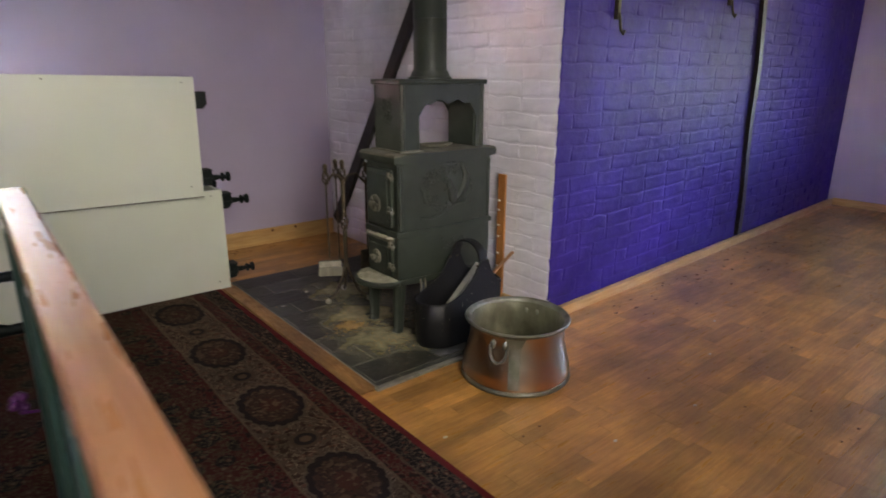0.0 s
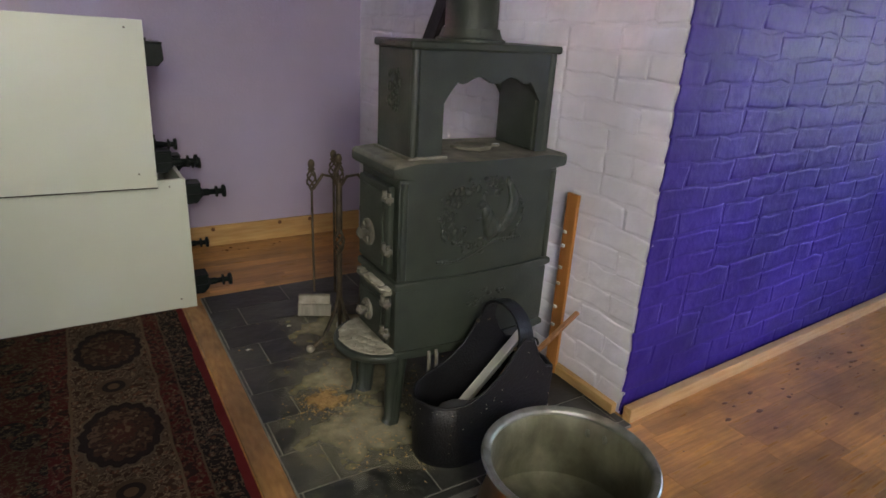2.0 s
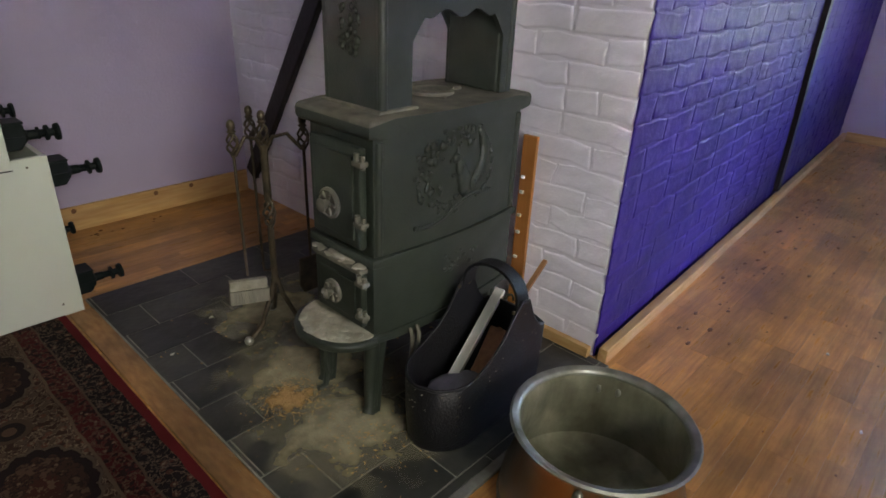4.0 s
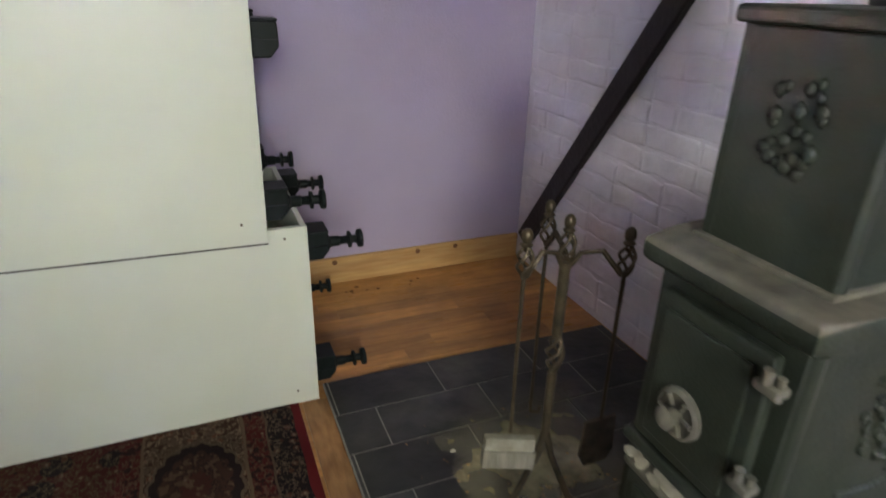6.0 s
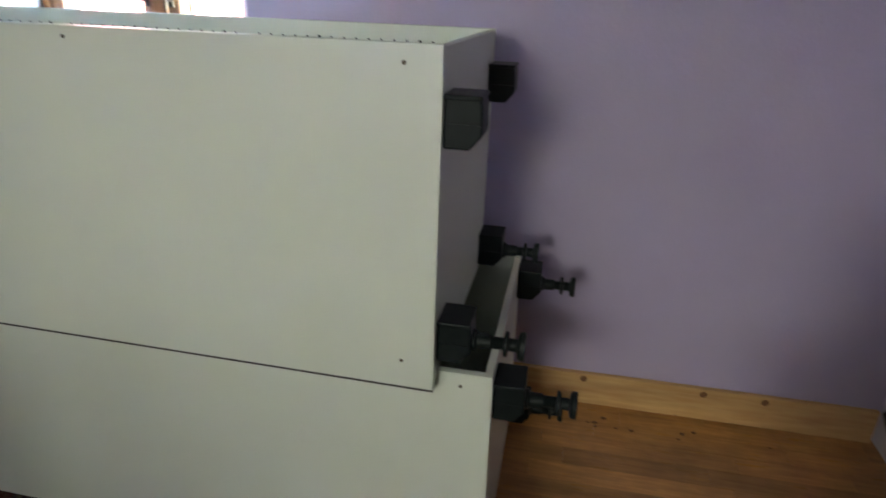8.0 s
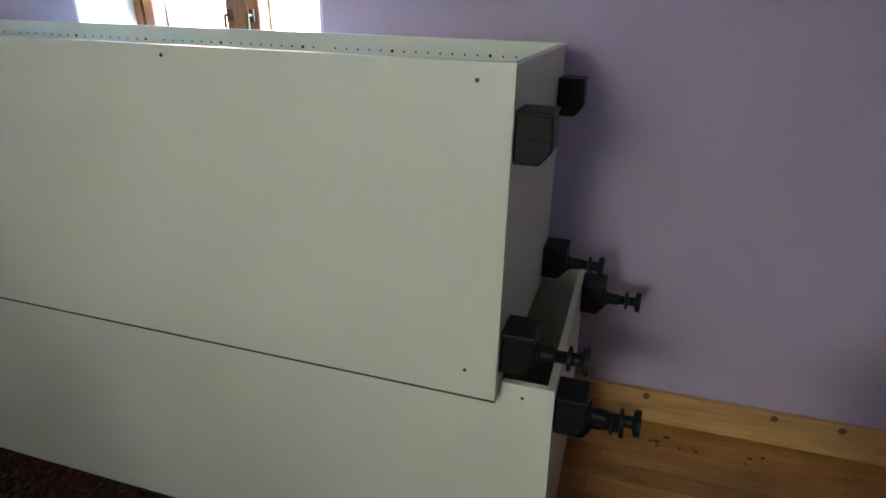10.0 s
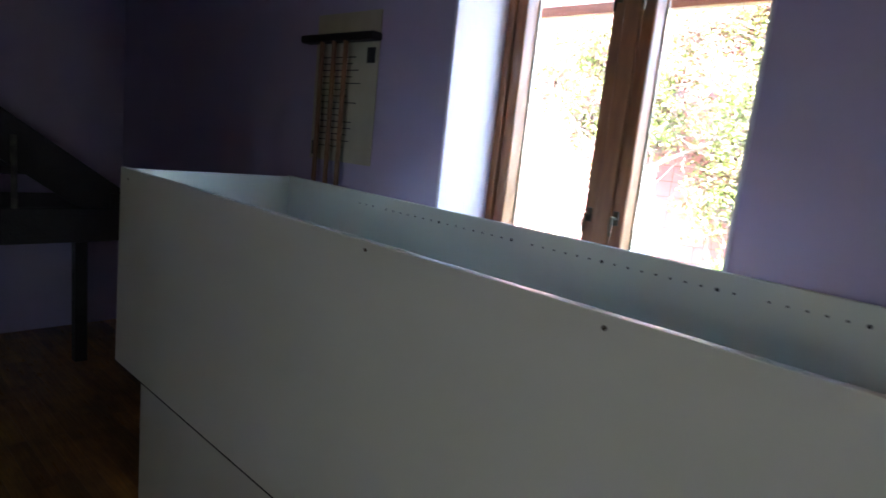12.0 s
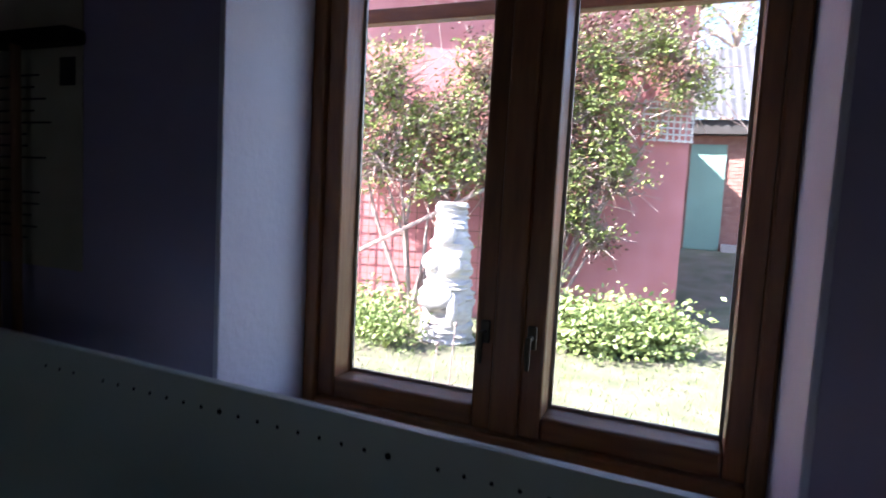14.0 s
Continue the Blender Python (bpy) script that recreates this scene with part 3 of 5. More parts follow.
for x, y in ((SXF + 0.014, SY0 + 0.018), (SXF + 0.014, SY1 - 0.018), (SXB - 0.05, SY0 + 0.035), (SXB - 0.05, SY1 - 0.035)):
    bm = bmesh.new()
    for k in range(-1, 2):
        tube(bm, [(x + 0.012 * k, y - 0.006 * abs(k), 0.255), (x - 0.004 + 0.011 * k, y, 0.14), (x - 0.008 + 0.010 * k, y, 0.03), (x - 0.018 + 0.010 * k, y - 0.004, 0.013)], [0.023, 0.019, 0.016, 0.019], 10)
    smooth(part("leg", bm, M_iron, stove))
# ribs at the corners of the body
for x, y in ((SXF + 0.016, SY0 + 0.002), (SXB - 0.012, SY0 + 0.002)):
    bm = tube(bmesh.new(), [(x, y, 0.50), (x, y, 0.785)], 0.012, 10)
    smooth(part("corner_rib", bm, M_iron, stove))


def stove_door(z0, z1, y0, y1, knob_y, knob_z, knob_r, parent):
    d = part("fire_door", boxed((SXF - 0.022, y0, z0), (SXF - 0.001, y1, z1), 0.006, 3), M_iron, parent)
    part("door_panel", boxed((SXF - 0.028, y0 + 0.022, z0 + 0.022), (SXF - 0.021, y1 - 0.022, z1 - 0.022), 0.003), M_iron, d)
    bm = bmesh.new()
    kx = SXF - 0.026
    lathe(bm, [(knob_r, 0.0), (knob_r, -0.008), (knob_r * 0.85, -0.013), (knob_r * 0.8, -0.009), (knob_r * 0.3, -0.010), (knob_r * 0.3, -0.024), (knob_r * 0.45, -0.032), (knob_r * 0.2, -0.040)], (kx, knob_y, knob_z), 28, "x")
    spokes = []
    for k in range(6):
        a = k * math.tau / 6
        spoke = tube(bmesh.new(), [(kx - 0.012, knob_y + math.cos(a) * knob_r * 0.35, knob_z + math.sin(a) * knob_r * 0.35), (kx - 0.014, knob_y + math.cos(a) * knob_r * 0.78, knob_z + math.sin(a) * knob_r * 0.78)], 0.004, 6)
        spokes.append(spoke)
    smooth(part("air_valve", bm, M_dusty, d, "dusty round air valve knob"))
    for spoke in spokes:
        smooth(part("valve_spoke", spoke, M_dusty, d))
    return d


door_a = stove_door(0.515, 0.772, SY0 + 0.022, SY1 - 0.022, 0.416, 0.613, 0.040, stove)
door_b = stove_door(0.290, 0.445, SY0 + 0.024, SY1 - 0.026, 0.416, 0.364, 0.034, stove)
for z, d in ((0.742, door_a), (0.592, door_a), (0.432, door_b), (0.335, door_b)):
    bm = bmesh.new()
    box(bm, (SXF - 0.042, SY0 - 0.004, z - 0.008), (SXF - 0.016, SY0 + 0.030, z + 0.006), 0.004)
    tube(bm, [(SXF - 0.028, SY0 + 0.004, z - 0.014), (SXF - 0.028, SY0 + 0.004, z + 0.018)], 0.006, 8)
    tube(bm, [(SXF - 0.036, SY0 + 0.016, z + 0.004), (SXF - 0.036, SY0 + 0.016, z + 0.024)], 0.007, 8)
    smooth(part("hinge", bm, M_dusty, d, "dusty cast hinge"))
bm = bmesh.new()
box(bm, (SXF - 0.030, SY0 + 0.02, 0.448), (SXF + 0.002, SY1 - 0.02, 0.462), 0.004)
part("door_ledge", bm, M_dusty, stove, "dusty ledge over the ash door")
bm = bmesh.new()
rng = random.Random(44)
for k in range(34):
    blob(bm, (SXF - rng.uniform(0.004, 0.028), rng.uniform(SY0 + 0.03, SY1 - 0.02), 0.463), rng.uniform(0.004, 0.011), 0.4, 2, (1.2, 1.6, 0.5), 60)
tagged(smooth(part("ash_crust", bm, M_ashy, stove, "pale ash caked on the ledge")), kind="stuff")
# ash lip: half-round tray in front of the lower door
lip = [(SXF + 0.01, SY0 - 0.004)] + [(SXF - 0.004 - 0.128 * math.sin(math.pi * k / 16), 0.412 - 0.142 * math.cos(math.pi * k / 16)) for k in range(17)] + [(SXF + 0.01, SY1 + 0.014)]
smooth(part("ash_lip", slab(lip, 0.244, 0.268, 0.009), M_iron, stove))
inner_lip = [(SXF + 0.008 + (x - SXF - 0.008) * 0.88, 0.412 + (y - 0.412) * 0.9) for x, y in lip]
bm = slab(inner_lip, 0.266, 0.272, 0.003)
rng = random.Random(17)
for k in range(40):
    a, f = rng.uniform(0.15, math.pi - 0.15), rng.random() ** 0.5
    blob(bm, (SXF - 0.006 - 0.104 * f * math.sin(a), 0.412 - 0.116 * f * math.cos(a), 0.2715), rng.uniform(0.004, 0.013), 0.4, 2, (1.5, 1.3, 0.45), 60)
smooth(part("ash_layer", bm, M_ashy, stove, "pale ash heaped on the lip"))
bm = tube(bmesh.new(), [(SXF - 0.075, 0.40, 0.246), (SXF - 0.085, 0.395, 0.18), (SXF - 0.075, 0.40, 0.135), (SXF - 0.088, 0.39, 0.10), (SXF - 0.115, 0.385, 0.105)], [0.012, 0.010, 0.008, 0.009, 0.006], 8)
smooth(part("lip_bracket", bm, M_iron, stove))
# relief of a branch with leaves and a crouching animal shape on the side
def relief(points, y_of, seed):
    rng = random.Random(seed)
    bm = bmesh.new()
    for x, z, r, e in points:
        blob(bm, (x, y_of(x), z), r, 0.3, 1, (1, 0.45, e), 5)
    return bm


def side_y(x):
    return SY0 - 0.022 * math.sin(math.pi * (x - SXF) / (SXB - SXF)) - 0.001


rng = random.Random(5)
pts = []
for k in range(30):
    a = radians(70 + 185 * k / 29)   # leafy arc up the front edge
    for out in (-0.016, 0.004, 0.022):
        pts.append((-0.415 + (0.130 + out) * math.cos(a) + rng.gauss(0, 0.011), 0.672 + (0.098 + out * 0.8) * math.sin(a) + rng.gauss(0, 0.010), rng.uniform(0.005, 0.012), rng.uniform(0.6, 1.4)))
for k in range(14):
    a = radians(-62 + 110 * k / 13)   # thinner arc behind
    pts.append((-0.405 + 0.122 * math.cos(a), 0.668 + 0.098 * math.sin(a) + rng.uniform(-0.006, 0.006), rng.uniform(0.005, 0.010), rng.uniform(0.8, 1.3)))
for k in range(30):
    f = k / 29   # gnarled bough below
    pts.append((-0.575 + 0.29 * f, 0.545 + 0.05 * f - 0.012 * math.sin(f * 7), 0.009 - 0.003 * f, 0.9))
for k in range(16):
    f = k / 15   # bushy tail
    pts.append((-0.372 + 0.050 * math.sin(f * 2.6), 0.615 + 0.150 * f, 0.012 + 0.010 * math.sin(math.pi * f), 1.2))
for x, z, r, e in ((-0.405, 0.632, 0.030, 1.5), (-0.414, 0.655, 0.025, 1.6), (-0.424, 0.682, 0.020, 1.5), (-0.440, 0.708, 0.016, 0.9), (-0.455, 0.703, 0.009, 0.7), (-0.436, 0.726, 0.006, 1.8), (-0.448, 0.662, 0.010, 0.6), (-0.435, 0.602, 0.013, 0.6)):
    pts.append((x, z, r, e))
smooth(part("relief", relief(pts, side_y, 1), M_iron, stove, "cast relief of a leafy branch"), 80)["kind"] = "stuff"
pts = [(-0.40 + rng.uniform(-0.07, 0.07), 0.41 + rng.uniform(-0.025, 0.03), rng.uniform(0.006, 0.012), 0.8) for k in range(22)]
smooth(part("relief", relief(pts, side_y, 2), M_iron, stove, "cast relief of oak leaves"), 80)["kind"] = "stuff"
# small tie hooks under the base
for x in (-0.60, -0.575):
    bm = tube(bmesh.new(), [(x, SY0 - 0.03, 0.265), (x - 0.006, SY0 - 0.045, 0.25), (x - 0.004, SY0 - 0.04, 0.18)], 0.006, 8)
    smooth(part("hook", bm, M_dusty, stove))

# raised oven on the top plate: two columns and an arched bridge
OX0, OX1, OY0, OY1, OZ0, OZ1 = -0.662, -0.182, 0.305, 0.508, 0.842, 1.150
oven = part("oven_top", boxed((OX0 - 0.012, OY0 - 0.012, OZ1 - 0.022), (OX1 + 0.012, OY1 + 0.012, OZ1), 0.007, 3), M_iron, stove)
for x0, x1 in ((OX0, -0.556), (-0.236, OX1)):
    bm = boxed((x0, OY0 + 0.010, OZ0 + 0.002), (x1, OY1 - 0.010, OZ1 - 0.02), 0.006, 3)
    part("oven_column", bm, M_iron, oven)
for y0, y1 in ((OY0, OY0 + 0.014), (OY1 - 0.014, OY1)):
    n = 24
    top = []
    for k in range(n + 1):
        f = k / n
        x = -0.562 + (0.562 - 0.230) * f
        z = 1.052 - 0.055 * max(0, abs(f - 0.5) * 2 - 0.72) ** 1.2 / 0.2 + 0.010 * math.cos(f * math.tau * 3.0) * (abs(f - 0.5) < 0.36)
        top.append((x, z))
    outline = [(OX0, OZ0 + 0.001), (-0.562, OZ0 + 0.001)] + top + [(-0.230, OZ0 + 0.001), (OX1, OZ0 + 0.001), (OX1, OZ1 - 0.02), (OX0, OZ1 - 0.02)]
    part("oven_side", prism(bmesh.new(), outline, y0, y1, "y"), M_iron, oven)
bm = bmesh.new()
box(bm, (-0.556, OY0 + 0.014, 1.085), (-0.236, OY1 - 0.014, OZ1 - 0.02))
part("oven_soffit", bm, M_iron, oven)
for x, y in ((OX0 + 0.012, OY0 + 0.006), (OX0 + 0.012, OY1 - 0.006), (OX1 - 0.012, OY0 + 0.006)):
    smooth(part("corner_rib", tube(bmesh.new(), [(x, y, OZ0 + 0.002), (x, y, OZ1 - 0.02)], 0.013, 10), M_iron, oven))
smooth(part("oven_foot", slab([(OX0 - 0.008, OY0 - 0.008), (-0.548, OY0 - 0.008), (-0.548, OY1 + 0.008), (OX0 - 0.008, OY1 + 0.008)], OZ0 - 0.001, OZ0 + 0.008, 0.003), M_dusty, oven))
rng = random.Random(8)
bm = bmesh.new()
for k in range(26):
    blob(bm, (OX0 - 0.001, 0.405 + rng.uniform(-0.035, 0.035), 1.02 + rng.uniform(-0.055, 0.055)), rng.uniform(0.006, 0.012), 0.3, 1, (0.6, 1, 1.2), 5)
smooth(part("relief", bm, M_iron, oven, "cast relief of a twig with berries"), 80)["kind"] = "stuff"
# trivet grate on the plate inside the oven
bm = bmesh.new()
lathe(bm, [(0.062, 0.848), (0.062, 0.856), (0.052, 0.858), (0.052, 0.848)], (-0.40, 0.40, 0), 32, close=True)
for k in range(-3, 4):
    w = math.sqrt(0.054 ** 2 - (k * 0.015) ** 2)
    tube(bm, [(-0.40 + k * 0.015, 0.40 - w, 0.855), (-0.40 + k * 0.015, 0.40 + w, 0.855)], 0.004, 6)
for k in range(3):
    a = k * math.tau / 3 + 0.4
    tube(bm, [(-0.40 + 0.058 * math.cos(a), 0.40 + 0.058 * math.sin(a), 0.842), (-0.40 + 0.058 * math.cos(a), 0.40 + 0.058 * math.sin(a), 0.852)], 0.005, 6)
tube(bm, [(-0.345, 0.375, 0.856), (-0.322, 0.365, 0.858)], 0.006, 6)
tagged(smooth(part("trivet", bm, M_dusty)), "round slotted cast iron trivet on the stove plate", "trivet")
# flue
flue = thing("flue_pipe", (-0.425, 0.405, 1.151), "dark iron stove pipe rising from the oven top", "flue pipe")
PXC = (-0.425, 0.405, 0)
smooth(part("collar", lathe(bmesh.new(), [(0.100, 1.1505), (0.100, 1.157), (0.090, 1.162), (0.084, 1.178), (0.082, 1.186)], PXC, 40), M_iron, flue))
smooth(part("pipe", lathe(bmesh.new(), [(0.075, 1.16), (0.075, 1.40), (0.0765, 1.402), (0.0765, 1.41), (0.075, 1.412), (0.075, H - 0.001)], PXC, 40), M_iron, flue))

# ---- hearth clutter ----
# fireside tool set
tools = thing("fireside_tool_set", (-0.65, 0.84, 0.012), "bronze coloured twisted iron stand with hanging fire tools", "fire tools")
CX, CY = -0.655, 0.835
bm = bmesh.new()
tube(bm, [(CX, CY, 0.20), (CX, CY, 0.40)], 0.011, 12)
tube(bm, [(CX, CY, 0.50), (CX, CY, 0.68)], 0.012, 12)
smooth(part("post", bm, M_rust, tools))
bm = bmesh.new()
for k in range(4):
    tube(bm, [(CX + (0.004 + 0.014 * math.sin(math.pi * j / 12)) * math.cos(k * math.pi / 2 + j * 0.4), CY + (0.004 + 0.014 * math.sin(math.pi * j / 12)) * math.sin(k * math.pi / 2 + j * 0.4), 0.40 + 0.10 * j / 12) for j in range(13)], 0.0045, 6)
smooth(part("twisted_cage", bm, M_rust, tools))


def cage_handle(x, y, z0, parent):
    bm = bmesh.new()
    for k in range(4):
        tube(bm, [(x + (0.002 + 0.015 * math.sin(math.pi * j / 10)) * math.cos(k * math.pi / 2 + j * 0.35), y + (0.002 + 0.015 * math.sin(math.pi * j / 10)) * math.sin(k * math.pi / 2 + j * 0.35), z0 + 0.075 * j / 10) for j in range(11)], 0.0035, 6)
    blob(bm, (x, y, z0 + 0.094), 0.012, 0.0, 2, (1, 1, 1.5))
    lathe(bm, [(0.010, 0.072), (0.013, 0.076), (0.008, 0.082)], (x, y, z0), 12)
    return smooth(part("tool_handle", bm, M_rust, parent))


cage_handle(CX, CY, 0.675, tools)
ARMS = [(-0.566, 0.760), (-0.632, 0.945), (-0.760, 0.818)]
for k, (ax, ay) in enumerate(ARMS):
    bm = tube(bmesh.new(), [(CX, CY, 0.655), (CX + (ax - CX) * 0.25, CY + (ay - CY) * 0.25, 0.705), (CX + (ax - CX) * 0.6, CY + (ay - CY) * 0.6, 0.716), (CX + (ax - CX) * 0.95, CY + (ay - CY) * 0.95, 0.668), (ax, ay, 0.672)], 0.006, 8)
    smooth(part("arm", bm, M_rust, tools))
    tool = cage_handle(ax, ay, 0.665, tools)
    rod = {0: 0.30, 1: 0.22, 2: 0.27}[k]
    smooth(part("rod", tube(bmesh.new(), [(ax, ay, 0.668), (ax, ay, 0.5), (ax + 0.002, ay, rod)], 0.0045, 8), M_rust, tool))
    if k == 2:
        bm = bmesh.new()
        beam(bm, (ax - 0.052, ay + 0.02, 0.240), (ax + 0.054, ay - 0.02, 0.236), 0.022, 0.036, 0.004)
        part("brush_block", bm, M_ashy, tool, "dusty wooden brush block")
        bm = bmesh.new()
        beam(bm, (ax - 0.055, ay + 0.021, 0.200), (ax + 0.057, ay - 0.021, 0.195), 0.030, 0.050, 0.003)
        part("bristles", bm, M_bristle, tool, "grey dusty bristles")
    if k == 0:
        bm = bmesh.new()
        prism(bm, [(ax - 0.04, 0.30), (ax + 0.04, 0.30), (ax + 0.045, 0.20), (ax + 0.03, 0.17), (ax - 0.03, 0.17), (ax - 0.045, 0.20)], ay - 0.004, ay + 0.003, "y")
        part("shovel_blade", bm, M_rust, tool)
    if k == 1:
        smooth(part("poker_tip", tube(bmesh.new(), [(ax, ay, 0.225), (ax + 0.004, ay, 0.19), (ax + 0.025, ay - 0.004, 0.185), (ax + 0.03, ay, 0.20)], 0.005, 8), M_rust, tool))
for k in range(3):
    a = k * math.tau / 3 - 0.9
    dx, dy = math.cos(a), math.sin(a)
    bm = tube(bmesh.new(), [(CX, CY, 0.24), (CX + 0.02 * dx, CY + 0.02 * dy, 0.16), (CX + 0.07 * dx, CY + 0.07 * dy, 0.06), (CX + 0.12 * dx, CY + 0.12 * dy, 0.026)], 0.008, 8)
    f = smooth(part("foot", bm, M_rust, tools))
    bm = bmesh.new()
    blob(bm, (CX + 0.125 * dx, CY + 0.125 * dy, 0.0275), 0.0155, 0.0, 2)
    smooth(part("ball_foot", bm, M_brass, f, "polished ball foot"))

tools.scale.z = 0.96

# leather log basket
basket = thing("log_basket", (-0.52, 0.11, 0.012), "black stitched leather log basket with arched strap handle", "basket")
BX = [(-0.705, 0.214), (-0.69, 0.214), (-0.675, 0.2145), (-0.655, 0.215), (-0.63, 0.219), (-0.60, 0.226), (-0.55, 0.250), (-0.50, 0.292), (-0.465, 0.345), (-0.435, 0.382), (-0.405, 0.374), (-0.378, 0.312), (-0.35, 0.278), (-0.32, 0.270)]


def basket_shell(off, wob=0.0):
    """Rings from the base to the sloping rim."""
    plan = []
    n_side = len(BX)
    y0, y1 = 0.012 + off, 0.214 - off
    tuck = [0.052 * max(0.0, (-0.60 - x) / 0.105) ** 2.2 for x, z in BX]
    for (x, z), t in zip(BX, tuck):
        plan.append((max(min(x, -0.32 - off), -0.705 + off), y0 + t, z))
    for j in range(1, 6):
        plan.append((-0.32 - off, y0 + (y1 - y0) * j / 6, 0.280))
    for (x, z), t in reversed(list(zip(BX, tuck))):
        plan.append((max(min(x, -0.32 - off), -0.705 + off), y1 - t, z))
    for j in range(1, 6):
        a = j / 6
        plan.append((-0.705 + off - 0.018 * math.sin(math.pi * a), y1 - tuck[0] + (y0 - y1 + 2 * tuck[0]) * a, 0.220 - 0.006 * math.sin(math.pi * a)))
    return plan


bm = bmesh.new()
cols = []
outer, inner = basket_shell(0.0), basket_shell(0.006)
cx0, cy0 = -0.513, 0.115
ring = []
for f in (0.0, 0.08, 0.5, 1.0):
    k = 0.95 + 0.05 * min(1, f * 1.6)
    ring.append([bm.verts.new((cx0 + (x - cx0) * k * (0.97 if f == 0 else 1), cy0 + (y - cy0) * k * (0.95 if f == 0 else 1), 0.014 + (z - 0.014) * f)) for x, y, z in outer])
for f in (1.0, 0.5, 0.06):
    k = 0.95 + 0.05 * min(1, f * 1.6)
    ring.append([bm.verts.new((cx0 + (x - cx0) * k, cy0 + (y - cy0) * k, 0.014 + (z - 0.014) * f + (0.003 if f == 1 else 0))) for x, y, z in inner])
for a, b in zip(ring, ring[1:]):
    for k in range(len(a)):
        bm.faces.new((a[k], a[(k + 1) % len(a)], b[(k + 1) % len(a)], b[k]))
bm.faces.new(ring[0][::-1])
bm.faces.new(ring[-1])
smooth(part("shell", bm, M_leather, basket), 60)
rng = random.Random(91)
bm = bmesh.new()
for k in range(60):
    i = rng.randrange(len(outer))
    x, y, z = outer[i]
    x2, y2, z2 = outer[(i + 1) % len(outer)]
    f, t_ = 0.64 + 0.34 * rng.random(), rng.random()
    px, py, pz = x + (x2 - x) * t_, y + (y2 - y) * t_, z + (z2 - z) * t_
    blob(bm, (px, py, 0.014 + (pz - 0.014) * f), rng.uniform(0.0008, 0.0022), 0.4, 1)
tagged(part("dust_specks", bm, M_ashy, basket), "pale dust specks", kind="stuff")
# piping along the rim
rim = basket_shell(0.003)
smooth(part("rim_piping", tube(bmesh.new(), [(x, y, z + 0.004) for x, y, z in rim + rim[:1]], 0.0045, 6, False), M_leather, basket), 80)
bm = bmesh.new()
sections = []
for k in range(15):
    a = math.pi * k / 14
    y = 0.115 - 0.092 * math.cos(a)
    z = 0.362 + 0.090 * math.sin(a) ** 0.8
    w = 0.024 - 0.004 * math.sin(a)
    t = 0.004
    ny, nz = -math.cos(a), math.sin(a)
    sections.append([bm.verts.new((-0.425 + s * w, y + ny * t * o, z + nz * t * o)) for s, o in ((-1, -1), (1, -1), (1, 1), (-1, 1))])
for a, b in zip(sections, sections[1:]):
    for k in range(4):
        bm.faces.new((a[k], a[(k + 1) % 4], b[(k + 1) % 4], b[k]))
smooth(part("handle", bm, M_leather, basket, "broad arched leather strap"), 50)
for sy in (0.0205, 0.2095):
    bm = bmesh.new()
    for k in range(5):
        blob(bm, (-0.66 + 0.001 * k, sy, 0.08 + 0.03 * k), 0.0022, 0, 1)
    tagged(part("stitching", bm, M_rust, basket), kind="stuff")
for k, (x, y, z) in enumerate(((-0.46, 0.0215, 0.36), (-0.42, 0.0215, 0.36), (-0.46, 0.2085, 0.36), (-0.42, 0.2085, 0.36))):
    bm = bmesh.new()
    blob(bm, (x, y, z), 0.006, 0, 2)
    smooth(part("rivet", bm, M_rust, basket))
# contents of the basket
bm = beam(bmesh.new(), (-0.575, 0.140, 0.105), (-0.300, 0.185, 0.300), 0.030, 0.016, 0.002)
tagged(part("kindling", bm, M_paintwood), "white painted kindling lath leaning in the basket", "kindling")
bm = beam(bmesh.new(), (-0.60, 0.112, 0.062), (-0.062, 0.192, 0.312), 0.016, 0.012, 0.002)
tagged(part("wooden_stick", bm, M_brownwood), "brown wooden stick leaning in the basket", "stick")
bm = beam(bmesh.new(), (-0.57, 0.085, 0.050), (-0.36, 0.135, 0.215), 0.05, 0.012, 0.003)
tagged(part("wooden_board", bm, M_brownwood), "short brown board lying in the basket", "board")
bm = bmesh.new()
blob(bm, (-0.55, 0.112, 0.085), 0.100, 0.35, 3, (1.2, 0.78, 0.60), 7)
tagged(smooth(part("plastic_bag", bm, M_plasticbag), 80), "crumpled clear plastic bag inside the basket", "bag")
bm = tube(bmesh.new(), [(-0.26 + 0.03 * math.cos(a), 0.185, 0.235 + 0.03 * math.sin(a)) for a in [k * 0.35 for k in range(15)]] + [(-0.235, 0.18, 0.14), (-0.20, 0.17, 0.0135)], 0.004, 6)
tagged(smooth(part("wire_loop", bm, M_plastic)), "thin black wire loop behind the basket", "wire")
bm = prism(bmesh.new(), [(0.09, 0.014), (0.17, 0.014), (0.17, 0.075), (0.10, 0.075), (0.085, 0.05)], -0.245, -0.240, "x")
tagged(part("card_scrap", bm, M_paintwood), "scrap of white card beside the skirting", "scrap")

# varnished batten with fixing plates behind the stove
batten = thing("batten", (-0.03, 0.32, 0.012), "orange varnished wooden batten with metal studs against bricks", "batten")
bm = beam(bmesh.new(), (-0.032, 0.315, 0.013), (-0.020, 0.325, 0.685), 0.052, 0.014, 0.002, up=(1, 0, 0))
part("board", bm, M_orange, batten)
